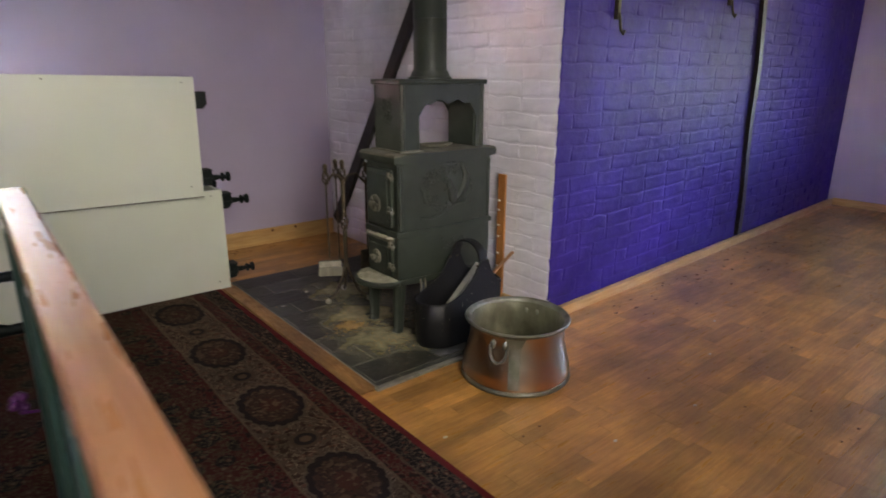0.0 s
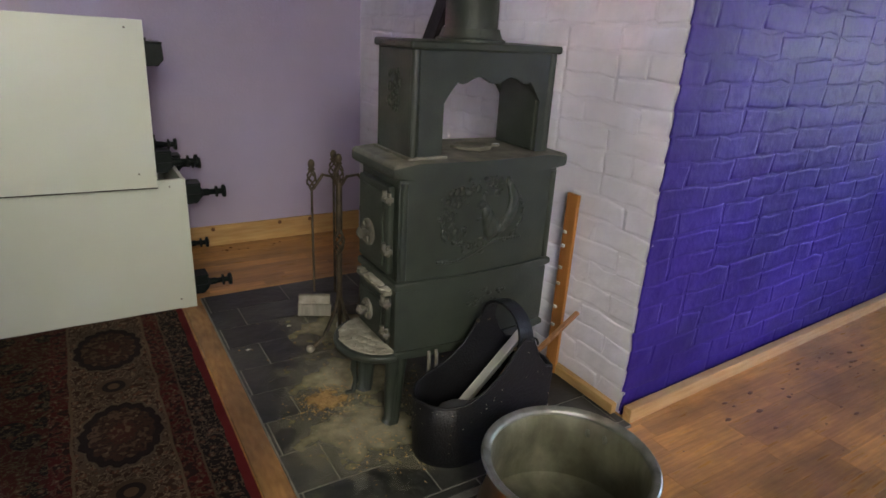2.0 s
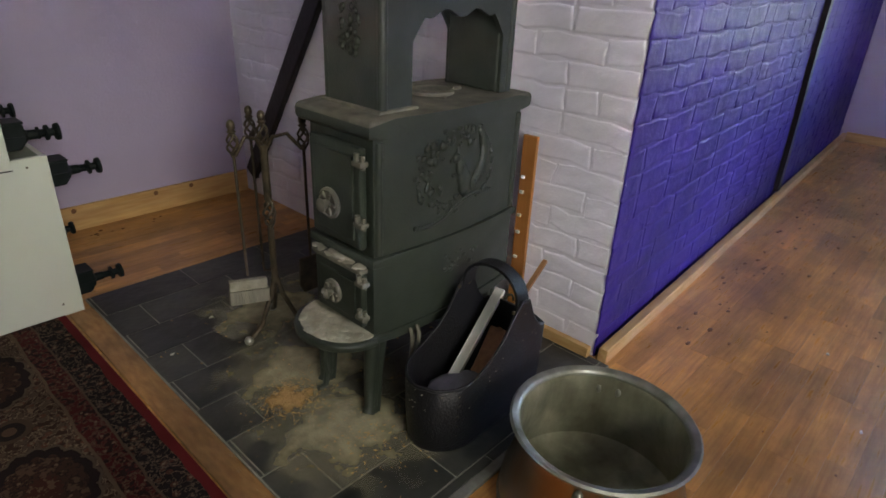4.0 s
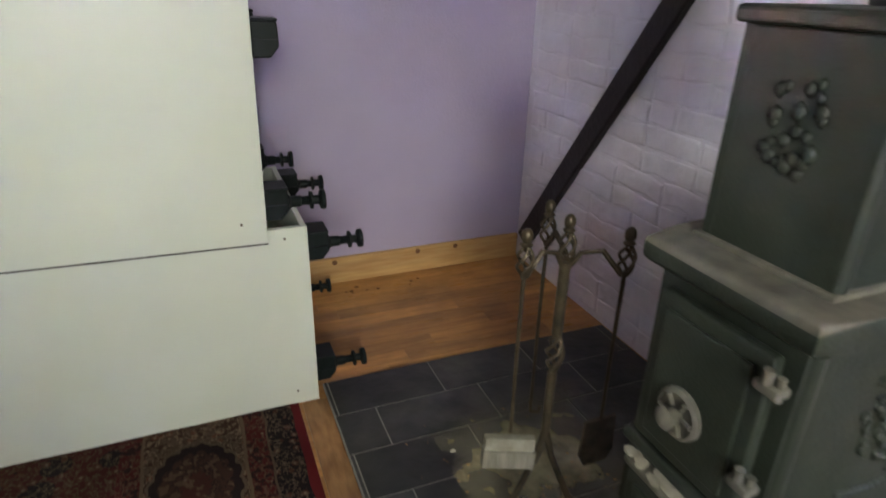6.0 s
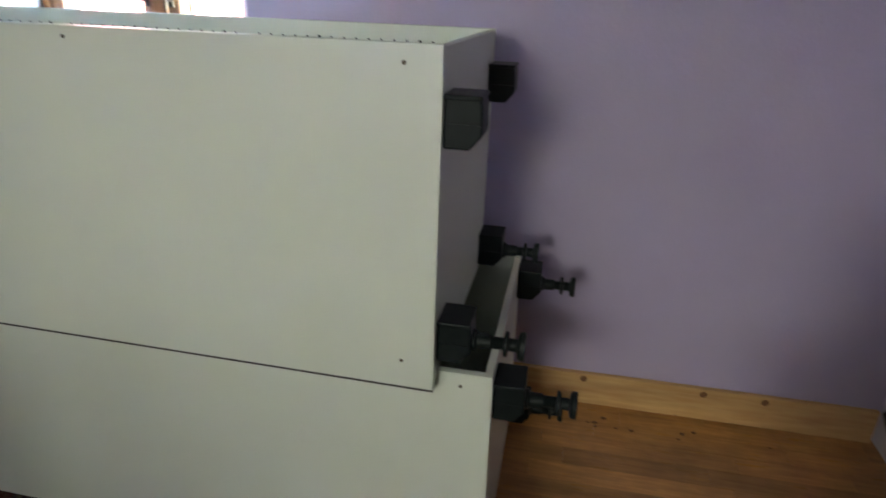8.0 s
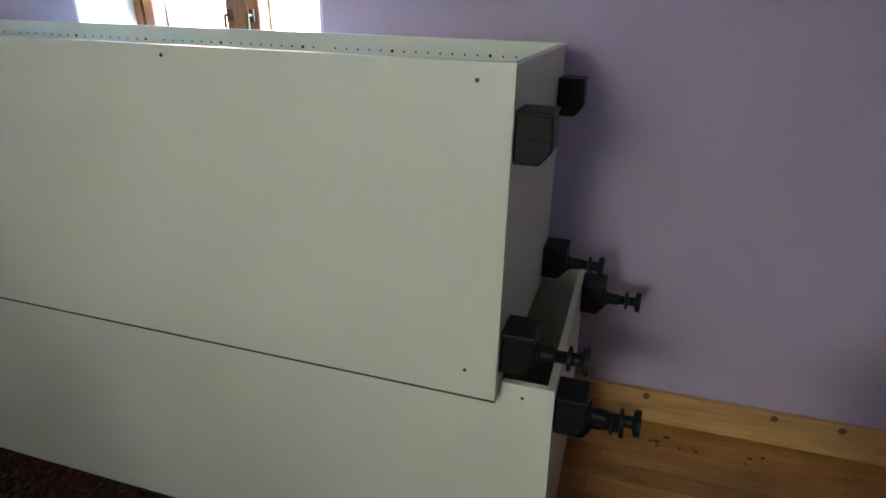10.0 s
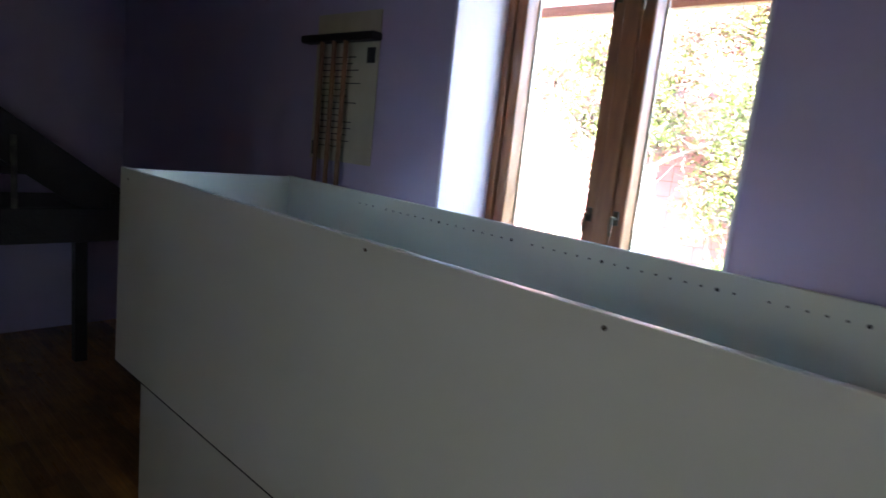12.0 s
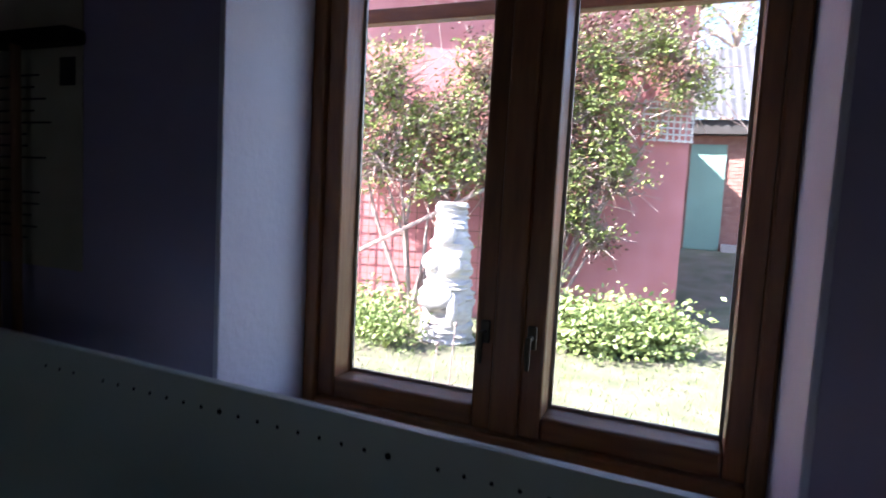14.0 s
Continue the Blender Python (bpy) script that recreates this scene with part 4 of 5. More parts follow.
for z in (0.20, 0.27, 0.36, 0.42, 0.50, 0.55):
    f = (z - 0.013) / 0.672
    bm = boxed((-0.046 + 0.012 * f, 0.318 + 0.01 * f, z - 0.005), (-0.0385 + 0.012 * f, 0.332 + 0.01 * f, z + 0.005), 0.001)
    # The metal's gleam is put into the colour: plain white paint.
    part("stud", bm, M_whitelat, batten, "metal stud with its gleam put in as white")

# copper cauldron
pot = thing("copper_pot", (-0.530, -0.297, 0.0), "worn copper and tin cauldron, wide based and empty", "cauldron")
PC = (-0.530, -0.297, 0.0)
smooth(part("body", lathe(bmesh.new(), [(0.150, 0.006), (0.195, 0.004), (0.212, 0.014), (0.218, 0.035), (0.212, 0.075), (0.200, 0.115), (0.191, 0.155), (0.187, 0.195), (0.188, 0.225), (0.193, 0.240)], PC, 56, close=True), M_copper, pot, "tarnished copper wall"), 60)
smooth(part("lining", lathe(bmesh.new(), [(0.190, 0.241), (0.184, 0.225), (0.183, 0.19), (0.187, 0.155), (0.196, 0.115), (0.207, 0.07), (0.211, 0.03), (0.19, 0.016), (0.10, 0.013), (0.004, 0.012)], PC, 56, close=True), M_tin_in, pot, "limed grey tin lining"), 60)
smooth(part("rim", lathe(bmesh.new(), [(0.187, 0.236), (0.195, 0.232), (0.206, 0.240), (0.210, 0.248), (0.205, 0.253), (0.194, 0.250), (0.186, 0.243), (0.187, 0.236)], PC, 56, close=True), M_tin, pot, "rolled tin rim"), 60)
smooth(part("base_rim", lathe(bmesh.new(), [(0.196, 0.0), (0.216, 0.002), (0.222, 0.012), (0.219, 0.022), (0.210, 0.024)], PC, 56, close=True), M_tin, pot))


def pot_radius(z):
    pr = [(0.218, 0.035), (0.212, 0.075), (0.200, 0.115), (0.191, 0.155), (0.187, 0.195), (0.188, 0.225), (0.193, 0.240)]
    for (r0, z0), (r1, z1) in zip(pr, pr[1:]):
        if z <= z1:
            return r0 + (r1 - r0) * (z - z0) / (z1 - z0)
    return 0.193


for ang, wd in ((222, 0.022), (42, 0.022)):
    bm = bmesh.new()
    rows = []
    for k in range(9):
        z = 0.036 + 0.2 * k / 8
        r = pot_radius(z) + 0.0025
        half = wd * (1.0 + 0.9 * max(0, (k - 6) / 2)) / r
        rows.append([bm.verts.new((PC[0] + r * math.cos(radians(ang) + half * s), PC[1] + r * math.sin(radians(ang) + half * s), z)) for s in (-1, -0.33, 0.33, 1)])
    for a, b in zip(rows, rows[1:]):
        for k in range(3):
            bm.faces.new((a[k], a[k + 1], b[k + 1], b[k]))
    smooth(part("tin_band", bm, M_tin, pot, "vertical grey tin strap"), 60)
for ang in (204, 24):
    ca, sa = math.cos(radians(ang)), math.sin(radians(ang))
    for o in (-0.13, 0.13):
        c2, s2 = math.cos(radians(ang) + o), math.sin(radians(ang) + o)
        lug = smooth(part("lug", blob(bmesh.new(), (PC[0] + 0.192 * c2, PC[1] + 0.192 * s2, 0.20), 0.012, 0.1, 2, (1, 1, 1.7)), M_tin, pot))
    bm = tube(bmesh.new(), [(PC[0] + (0.196 + 0.016 * math.sin(math.pi * k / 12)) * math.cos(radians(ang) + 0.18 * math.cos(math.pi * k / 12)), PC[1] + (0.196 + 0.016 * math.sin(math.pi * k / 12)) * math.sin(radians(ang) + 0.18 * math.cos(math.pi * k / 12)), 0.195 - 0.062 * math.sin(math.pi * k / 12)) for k in range(13)], 0.0065, 8)
    smooth(part("ring_handle", bm, M_tin, lug))

# ---- stacked cabinets ----
def cabinet(loc, x0, x1, y0, y1, z0, z1, label, feet):
    """A tall cabinet lying on its back: open side up, feet at the x1 end."""
    t = 0.016
    cab = thing("tall_cabinet", loc, label, "cabinet", "stacked tall cabinets")
    drop = 0.013 if z0 > 0.3 else 0.0
    near = part("side_panel", boxed((x0, y0, z0 - drop), (x1, y0 + t, z1), 0.0012), M_melamine, cab)
    far = part("side_panel", boxed((x0, y1 - t, z0), (x1, y1, z1), 0.0012), M_melamine, cab)
    part("bottom_panel", boxed((x1 - t, y0 + t, z0), (x1 - 0.0005, y1 - t, z1 - 0.003), 0.0012), M_melamine, cab)
    part("top_panel", boxed((x0 + 0.0005, y0 + t, z0), (x0 + t, y1 - t, z1 - 0.003), 0.0012), M_melamine, cab)
    part("back_panel", boxed((x0 + t, y0 + t, z0 + 0.002), (x1 - t, y1 - t, z0 + 0.006)), M_melamine, cab)
    bm = bmesh.new()
    for z, step in ((z1 - 0.037, 0.0), (z1 - 0.42, 0.0)):
        n = int((x1 - x0 - 0.5) / 0.032)
        for k in range(n):
            if k % 17 in (3,):
                continue
            r = 0.0042 if k % 8 == 3 else 0.0026
            lathe(bm, [(r, -0.0008), (r, 0.001)], (x0 + 0.42 + 0.032 * k, y1 - t, z), 8, "y")
    tagged(part("drilling", bm, M_hole, far, "row of small drilled shelf holes"), kind="stuff")
    for sx, sz in ((x1 - 0.06, z1 - 0.028), (x1 - 0.06, z0 + 0.045), (-1.825, z1 - 0.018), (-2.285, z1 - 0.016), (x0 + 0.06, z1 - 0.03)):
        part("screw", lathe(bmesh.new(), [(0.0036, -0.0010), (0.0036, 0.001)], (sx, y0, sz), 10, "y"), M_rust, near, "small grey screw head")
    for y, z, length in feet:
        leg = part("leg_bracket", bracket(x1, y, z, 1 if length >= 0 else 1), M_plastic, cab, "dark plastic leg bracket")
        if length > 0:
            foot_leg(x1, y, z - 0.006, length, leg)
    if z0 > 0.3:
        # Shade under the overhang, put in as a thin dark strip.
        part("raw_edge", boxed((x0, y0 - 0.0008, z0 - drop - 0.0015), (x1, y0 + t, z0 - drop + 0.0025)), M_dark, near, "dark strip put in for shade along the seam")
    return cab


def bracket(x, y, z, flip):
    """A clipped box that holds a plastic leg."""
    bm = prism(bmesh.new(), [(x - 0.0005, z - 0.042), (x + 0.042, z - 0.042), (x + 0.062, z - 0.018), (x + 0.060, z + 0.030), (x + 0.054, z + 0.042), (x - 0.0005, z + 0.042)], y - 0.034, y + 0.034, "y")
    bmesh.ops.bevel(bm, geom=list(bm.edges), offset=0.004, segments=2, profile=0.5, affect="EDGES")
    box(bm, (x + 0.004, y - 0.0365, z - 0.005), (x + 0.058, y + 0.0365, z - 0.001))
    box(bm, (x - 0.0005, y - 0.040, z + 0.036), (x + 0.060, y + 0.040, z + 0.0435), 0.002)
    return bm


def foot_leg(x, y, z, length, parent):
    bm = bmesh.new()
    lathe(bm, [(0.020, 0.055), (0.020, 0.066), (0.015, 0.070), (0.0145, 0.095)], (x, y, z), 20, "x")
    leg = smooth(part("leg", bm, M_plastic, parent))
    bm = bmesh.new()
    pr = [(0.012, 0.09)]
    for k in range(9):
        pr += [(0.0125, 0.095 + 0.0045 * k), (0.0108, 0.0972 + 0.0045 * k)]
    lathe(bm, pr + [(0.0115, length - 0.016)], (x, y, z), 16, "x")
    smooth(part("threaded_stem", bm, M_plastic, leg), 30)
    bm = bmesh.new()
    n, rr = 24, 0.0265
    prof = [(0.012, length - 0.040), (0.0235, length - 0.038), (0.0235, length - 0.032), (0.012, length - 0.030), (0.012, length - 0.015), (0.024, length - 0.012), (rr, length - 0.008), (rr, length)]
    lathe(bm, prof, (x, y, z), n, "x")
    smooth(part("foot_disc", bm, M_plastic, leg), 30)


LOW_X, UP_X = -1.077, -1.182
cabinet((-2.2, 1.70, 0.008), -3.31, LOW_X, 1.403, 1.990, 0.006, 0.566, "white melamine tall kitchen cabinet lying on the rug, feet outwards", [(1.462, 0.494, 0.160), (1.466, 0.090, 0.160), (1.952, 0.510, 0.150), (1.945, 0.104, 0.155)])
upper = cabinet((-2.3, 1.65, 0.567), -3.412, UP_X, 1.364, 1.952, 0.567, 1.160, "white melamine tall kitchen cabinet stacked on another, open upwards", [(1.422, 0.647, 0.158), (1.915, 0.628, 0.152), (1.412, 1.045, 0), (1.905, 1.045, 0)])

upper.location.z += 0.007
upper.rotation_euler = (radians(-0.5), radians(0.9), 0)   # tilted and lifted a little to fit the camera's view

# ---- stair-well panel with rail ----
panel = thing("balustrade_panel", (-2.10, -0.40, 0.0), "teal green boarded balustrade with red brown wooden cap rail", "balustrade")
part("board", boxed((-2.118, -1.68, 0.0), (-2.082, 0.02, 0.862), 0.003), M_teal, panel)
part("cap_rail", boxed((-2.131, -1.70, 0.862), (-2.066, 0.05, 0.892), 0.008, 3), M_rail, panel, "smooth red brown cap rail")
for y in (-1.25, -0.80, -0.35):
    part("batten", boxed((-2.134, y, 0.0), (-2.1185, y + 0.06, 0.860), 0.003), M_teal, panel)
for y, z in ((-0.10, 0.70), (-0.26, 0.62)):
    smooth(part("peg", tube(bmesh.new(), [(-2.118, y, z), (-2.16, y, z), (-2.185, y, z + 0.004), (-2.20, y, z)], [0.014, 0.012, 0.018, 0.016], 12), M_plastic, panel, "dark round peg"))
panel.rotation_euler = (0, 0, radians(-1.0))
panel.location.x += 0.018
bm = bmesh.new()
for k in range(7):
    blob(bm, (-2.155 + 0.008 * math.cos(k), -0.62 + 0.012 * math.sin(k * 1.7), 0.60 + 0.004 * k), 0.009, 0.4, 1)
tube(bm, [(-2.127, -0.62, 0.585), (-2.155, -0.62, 0.59), (-2.156, -0.62, 0.60)], 0.003, 6)
tagged(smooth(part("fabric_flower", bm, M_rubber), 80), "small purple fabric flower pinned to the green board", "flower")

# ---- wall timbers, hooks and poster ----
bm = beam(bmesh.new(), (-0.010, 2.075, 0.110), (-0.006, 0.46, H - 0.005), 0.086, 0.034, 0.006, up=(1, 0, 0))
tagged(part("timber_brace", bm, M_black_timber), "black painted diagonal timber brace across white bricks", "timber")
bm = bmesh.new()
ps = []
for k in range(13):
    z = 0.055 + (H - 0.06) * k / 12
    ps.append((2.185 - 0.075 * z + 0.012 * math.sin(k * 1.3), z))
left = [bm.verts.new((x - 0.030 - 0.004 * math.sin(z * 9), -0.022, z)) for x, z in ps]
right = [bm.verts.new((x + 0.030 + 0.004 * math.sin(z * 7), -0.022, z)) for x, z in ps]
lb = [bm.verts.new((v.co.x, 0.004, v.co.z)) for v in left]
rb = [bm.verts.new((v.co.x, 0.004, v.co.z)) for v in right]
for k in range(12):
    bm.faces.new((left[k], right[k], right[k + 1], left[k + 1]))
    bm.faces.new((lb[k], left[k], left[k + 1], lb[k + 1]))
    bm.faces.new((right[k], rb[k], rb[k + 1], right[k + 1]))
tagged(askew(part("timber_post", bm, M_black_timber)), "dark upright timber set in purple bricks", "timber")
for x, z in ((0.40, 1.355), (1.58, 1.500)):
    hook = thing("wall_hook", (x, -0.02, z), "rusty iron hook hanging from a strap on purple bricks", "hook", "wall hooks")
    part("strap", boxed((x - 0.012, -0.016, z + 0.07), (x + 0.012, 0.006, H - 0.4), 0.002), M_rust, hook)
    bm = tube(bmesh.new(), [(x, -0.016, z + 0.10), (x, -0.026, z + 0.05), (x + 0.004, -0.03, z + 0.02), (x + 0.016, -0.036, z + 0.004), (x + 0.026, -0.036, z + 0.02)], 0.006, 8)
    smooth(part("hook_iron", bm, M_rust, hook))
    askew(hook)

poster = thing("wall_chart", (-3.42, 2.14, 1.24), "yellowed printed wall chart with three hanging canes", "wall chart")
part("sheet", boxed((-3.575, BACK - 0.006, 1.245), (-3.199, BACK - 0.003, 1.80), 0.0), M_paper, poster, "yellowed paper sheet")
part("hanger", boxed((-3.63, BACK - 0.05, 1.690), (-3.19, BACK - 0.001, 1.72), 0.008), M_black_timber, poster, "dark carved wooden hanger")
for x in (-3.50, -3.425, -3.355):
    smooth(part("cane", tube(bmesh.new(), [(x, BACK - 0.035, 1.05), (x + 0.004, BACK - 0.038, 1.715)], 0.010, 10), M_brownwood, poster, "thin wooden cane"))
rng = random.Random(3)
for k in range(15):
    z = 1.30 + 0.024 * k
    part("print_line", boxed((-3.55, BACK - 0.0075, z), (-3.55 + rng.uniform(0.16, 0.26), BACK - 0.0062, z + 0.004)), M_ink, poster)
for x, z in ((-3.565, 1.262), (-3.262, 1.615)):
    part("print_block", boxed((x, BACK - 0.008, z), (x + 0.045, BACK - 0.0062, z + 0.055)), M_ink, poster, "small dark printed square")

# dark stair in the shaded end of the room
stair = thing("staircase", (-4.9, 1.0, 0.0), "dark wooden stair with pale balusters in the shaded corner", "staircase")
bm = beam(bmesh.new(), (-4.98, 1.95, 0.80), (-4.98, -0.30, 2.38), 0.05, 0.20, 0.004)
part("stringer", bm, M_black_timber, stair)
part("landing_beam", boxed((-5.55, -0.4, 0.66), (-4.92, 2.10, 0.84), 0.005), M_black_timber, stair)
for k in range(6):
    y = 1.5 - 0.28 * k
    z = 1.00 + 0.197 * k
    part("tread", boxed((-5.55, y - 0.26, z), (-4.96, y, z + 0.035), 0.004), M_black_timber, stair)
for y, z0, z1 in ((1.32, 0.85, 1.29), (1.43, 0.85, 1.19), (1.20, 0.85, 1.10), (1.86, 0.85, 0.92)):
    smooth(part("baluster", tube(bmesh.new(), [(-4.90, y, z0 - 0.008), (-4.90, y, z1)], 0.014, 8), M_dusty if z1 > 1.0 else M_black_timber, stair))
for y in (-0.3, 0.6, 1.2, 1.7):
    part("post", boxed((-5.0, y, 0.0), (-4.94, y + 0.06, 0.66), 0.003), M_black_timber, stair)

# ---- rug ----
bm = bmesh.new()
nx, ny = 40, 60
RX0, RX1, RY0, RY1 = -3.05, -1.128, -1.75, 1.98
grid = [[bm.verts.new((RX0 + (RX1 - RX0) * i / nx, RY0 + (RY1 - RY0) * j / ny, 0.009 + 0.0015 * noise.noise((i * 0.3, j * 0.3, 2)))) for i in range(nx + 1)] for j in range(ny + 1)]
for j in range(ny):
    for i in range(nx):
        bm.faces.new((grid[j][i], grid[j][i + 1], grid[j + 1][i + 1], grid[j + 1][i]))
ex = bmesh.ops.extrude_face_region(bm, geom=list(bm.faces))
for v in ex["geom"]:
    if isinstance(v, bmesh.types.BMVert):
        v.co.z = 0.0005
rug_me = bpy.data.meshes.new("rug")
bmesh.ops.translate(bm, verts=bm.verts, vec=(1.128, 0.02, 0))
# the hearth edge leans a little in plan
bmesh.ops.recalc_face_normals(bm, faces=bm.faces)
bm.to_mesh(rug_me)
bm.free()
rug_me.materials.append(M_rug)
rug = new("rug", rug_me)
rug.matrix_world = pose(-1.135, -0.02, 0, 0, 0, 0.2)
tagged(rug, "dark red patterned oriental rug with medallion border", "rug")

# ---- debris on hearth and floor ----
rng = random.Random(21)
bm = bmesh.new()
for cx_, cy_, sx_, sy_, n_ in ((-0.83, 0.50, 0.05, 0.045, 600), (-0.78, 0.24, 0.07, 0.08, 160), (-0.66, 0.62, 0.2, 0.26, 320)):
    for k in range(n_):
        x, y = rng.gauss(cx_, sx_), rng.gauss(cy_, sy_)
        if x > -0.06 or x < -1.03 or y < 0.0 or y > 1.45:
            continue
        r = rng.uniform(0.0010, 0.0036)
        a = rng.uniform(0, 3.14)
        z = 0.0125 + rng.uniform(0, 0.0015)
        q = [(math.cos(a) * r * 1.8, math.sin(a) * r * 1.8), (-math.sin(a) * r, math.cos(a) * r), (-math.cos(a) * r * 1.6, -math.sin(a) * r * 1.6)]
        vs = [bm.verts.new((x + u, y + w, z)) for u, w in q]
        top = bm.verts.new((x, y, z + r * 0.6))
        for i in range(3):
            bm.faces.new((vs[i], vs[(i + 1) % 3], top))
tagged(part("sawdust", bm, M_sawdust), "yellow sawdust and chips scattered on the slate", "sawdust", kind="stuff")


for nm, x, y, r, z, m_, lab in (("ash_film", -0.79, 0.30, 0.30, 0.0128, M_ash_film, "thin pale ash spilt over the slate"), ("ash_film", -0.72, 0.58, 0.28, 0.0131, M_ash_film, "thin pale ash spilt over the slate"), ("ash_film", -0.60, 0.95, 0.22, 0.0128, M_ash_film, "thin pale ash spilt over the slate"), ("sawdust_film", -0.84, 0.50, 0.12, 0.0138, M_saw_film, "patch of yellow sawdust on the slate")):
    bm = bmesh.new()
    bmesh.ops.create_grid(bm, x_segments=6, y_segments=6, size=r)
    film = part(nm, bm, m_)
    film.location = (x, y, z)
    tagged(film, lab, "dust", kind="stuff")
bm = bmesh.new()
for k in range(70):
    x, y = rng.uniform(-1.0, 2.6), rng.uniform(-1.7, -0.06)
    r = rng.uniform(0.002, 0.006)
    blob(bm, (x, y, r * 0.3), r, 0.5, 1, (1.5, 1, 0.4))
for k in range(60):
    r = rng.uniform(0.003, 0.010)
    blob(bm, (rng.uniform(0.3, 2.6), -0.06 - abs(rng.gauss(0, 0.18)), r * 0.2), r, 0.6, 1, (1.8, 0.9, 0.35))
for k in range(14):
    blob(bm, (rng.uniform(-0.9, -0.3), rng.uniform(2.02, 2.17), 0.002), rng.uniform(0.003, 0.007), 0.5, 1, (1.5, 1, 0.5))
tagged(part("floor_litter", bm, M_knot), "dark crumbs and bits scattered over the laminate", "litter", kind="stuff")
bm = bmesh.new()
for x, y in ((-1.05, -0.48), (-0.62, -0.85), (0.25, -0.72), (-0.2, -0.9), (0.62, -0.55), (-0.98, 0.93), (-0.79, 1.05)):
    blob(bm, (x, y, 0.003 if y < 0 else 0.0145), 0.0065, 0.6, 1, (1.4, 0.8, 0.5))
tagged(part("paint_flakes", bm, M_paintwood), "small white paint flakes on the floor", "litter", kind="stuff")
bm = bmesh.new()
for x in (-0.497, -0.32, -0.86):
    lathe(bm, [(0.011, -0.0008), (0.011, 0.0006)], (x, BACK - 0.020, 0.094), 14, "y")
part("knots", bm, M_knot, bpy.data.objects["baseboard_north"])

# ---- garden outside ----
indoors = set(bpy.data.objects)
GZ = -0.25
structure("ground", boxed((-400, BACK + 0.43, GZ - 0.3), (400, 800, GZ)), M_soil, "dry sunlit garden soil and grass")
house = thing("red_house", (-4.5, 9.2, GZ), "red rendered outbuilding overgrown with climbers", "house")
RA, RB = Vector((-9.0, 7.6, 0)), Vector((-1.90, 10.45, 0))
along = (RB - RA).normalized()
nrm = Vector((-along.y, along.x, 0))
bm = bmesh.new()
q = [RA, RB, RB + nrm * 4, RA + nrm * 4]
prism(bm, [(p.x, p.y) for p in q], GZ, 4.3)
part("wall", bm, M_red_render, house)
bm = bmesh.new()
q = [RA - nrm * 0.3, RB - nrm * 0.3 + along * 0.2, RB + nrm * 4.2 + along * 0.2, RA + nrm * 4.2]
prism(bm, [(p.x, p.y) for p in q], 4.3, 4.5)
part("roof", bm, M_dark, house)
# wire trellis on the wall
bm = bmesh.new()
for k in range(16):
    a = RA + along * (2.6 + 0.22 * k) - nrm * 0.04
    tube(bm, [(a.x, a.y, 0.0), (a.x, a.y, 1.9)], 0.006, 4)
for k in range(9):
    a, b = RA + along * 2.6 - nrm * 0.04, RA + along * 5.9 - nrm * 0.04
    tube(bm, [(a.x, a.y, 0.1 + 0.22 * k), (b.x, b.y, 0.1 + 0.22 * k)], 0.006, 4)
part("trellis", bm, M_mesh_wire, house, "rusty wire trellis grid")
# white lattice box on the corner of the red wall
bm = bmesh.new()
a = RB - along * 0.70 - nrm * 0.12
for k in range(9):
    p = a + along * (0.085 * k)
    box(bm, (p.x - 0.012, p.y - 0.012, 2.35), (p.x + 0.012, p.y + 0.012, 2.90))
for k in range(7):
    b0, b1 = a, a + along * 0.70
    beam(bm, (b0.x, b0.y - 0.02, 2.37 + 0.085 * k), (b1.x, b1.y - 0.02, 2.37 + 0.085 * k), 0.02, 0.02)
part("lattice", bm, M_whitelat, house, "white painted lattice panel")

shed = thing("brick_barn", (-0.3, 15.6, 0.6), "pale brick barn with corrugated roof and faded green door", "barn")
SYF, BZ = 15.5, 0.60
bm = bmesh.new()
prof = [(10.9, GZ + 0.003), (12.6, 0.16), (14.2, 0.50), (15.0, BZ), (22.0, BZ)]
lo = [(bm.verts.new((-2.6, y, z)), bm.verts.new((9.0, y, z))) for y, z in prof]
for a, b in zip(lo, lo[1:]):
    bm.faces.new((a[0], a[1], b[1], b[0]))
structure("ground_bank", bm, M_soil, "dry earth bank rising to the barn")
part("wall", boxed((-4.0, SYF, BZ - 0.4), (6.0, SYF + 5, 3.25)), M_brickout, shed)
part("eave", boxed((-4.2, SYF - 0.35, 3.05), (6.2, SYF + 0.1, 3.34)), M_dark, shed)
part("plinth", boxed((-1.05, SYF - 0.35, BZ - 0.3), (3.0, SYF - 0.02, BZ + 0.16), 0.02), M_mortar, shed, "pale stone step")
bm = bmesh.new()
cols = []
for k in range(220):
    x = -4.2 + k * 0.048
    o = 0.03 * math.sin(k * math.pi / 2)
    cols.append((bm.verts.new((x, SYF - 0.45, 3.36 + o)), bm.verts.new((x, SYF + 3.4, 5.7 + o))))
for a, b in zip(cols, cols[1:]):
    bm.faces.new((a[0], b[0], b[1], a[1]))
smooth(part("roof", bm, M_roof, shed, "grey corrugated sheet roof"), 70)
DX0, DX1 = -1.80, -1.09
door = part("door", boxed((DX0, SYF - 0.05, BZ), (DX1, SYF - 0.001, 2.86), 0.008), M_greendoor, shed, "faded green boarded door")
for k in range(5):
    part("door_board", boxed((DX0 + 0.01 + 0.14 * k, SYF - 0.062, BZ + 0.02), (DX0 + 0.145 + 0.14 * k, SYF - 0.051, 2.84), 0.003), M_greendoor, door)
bm = bmesh.new()
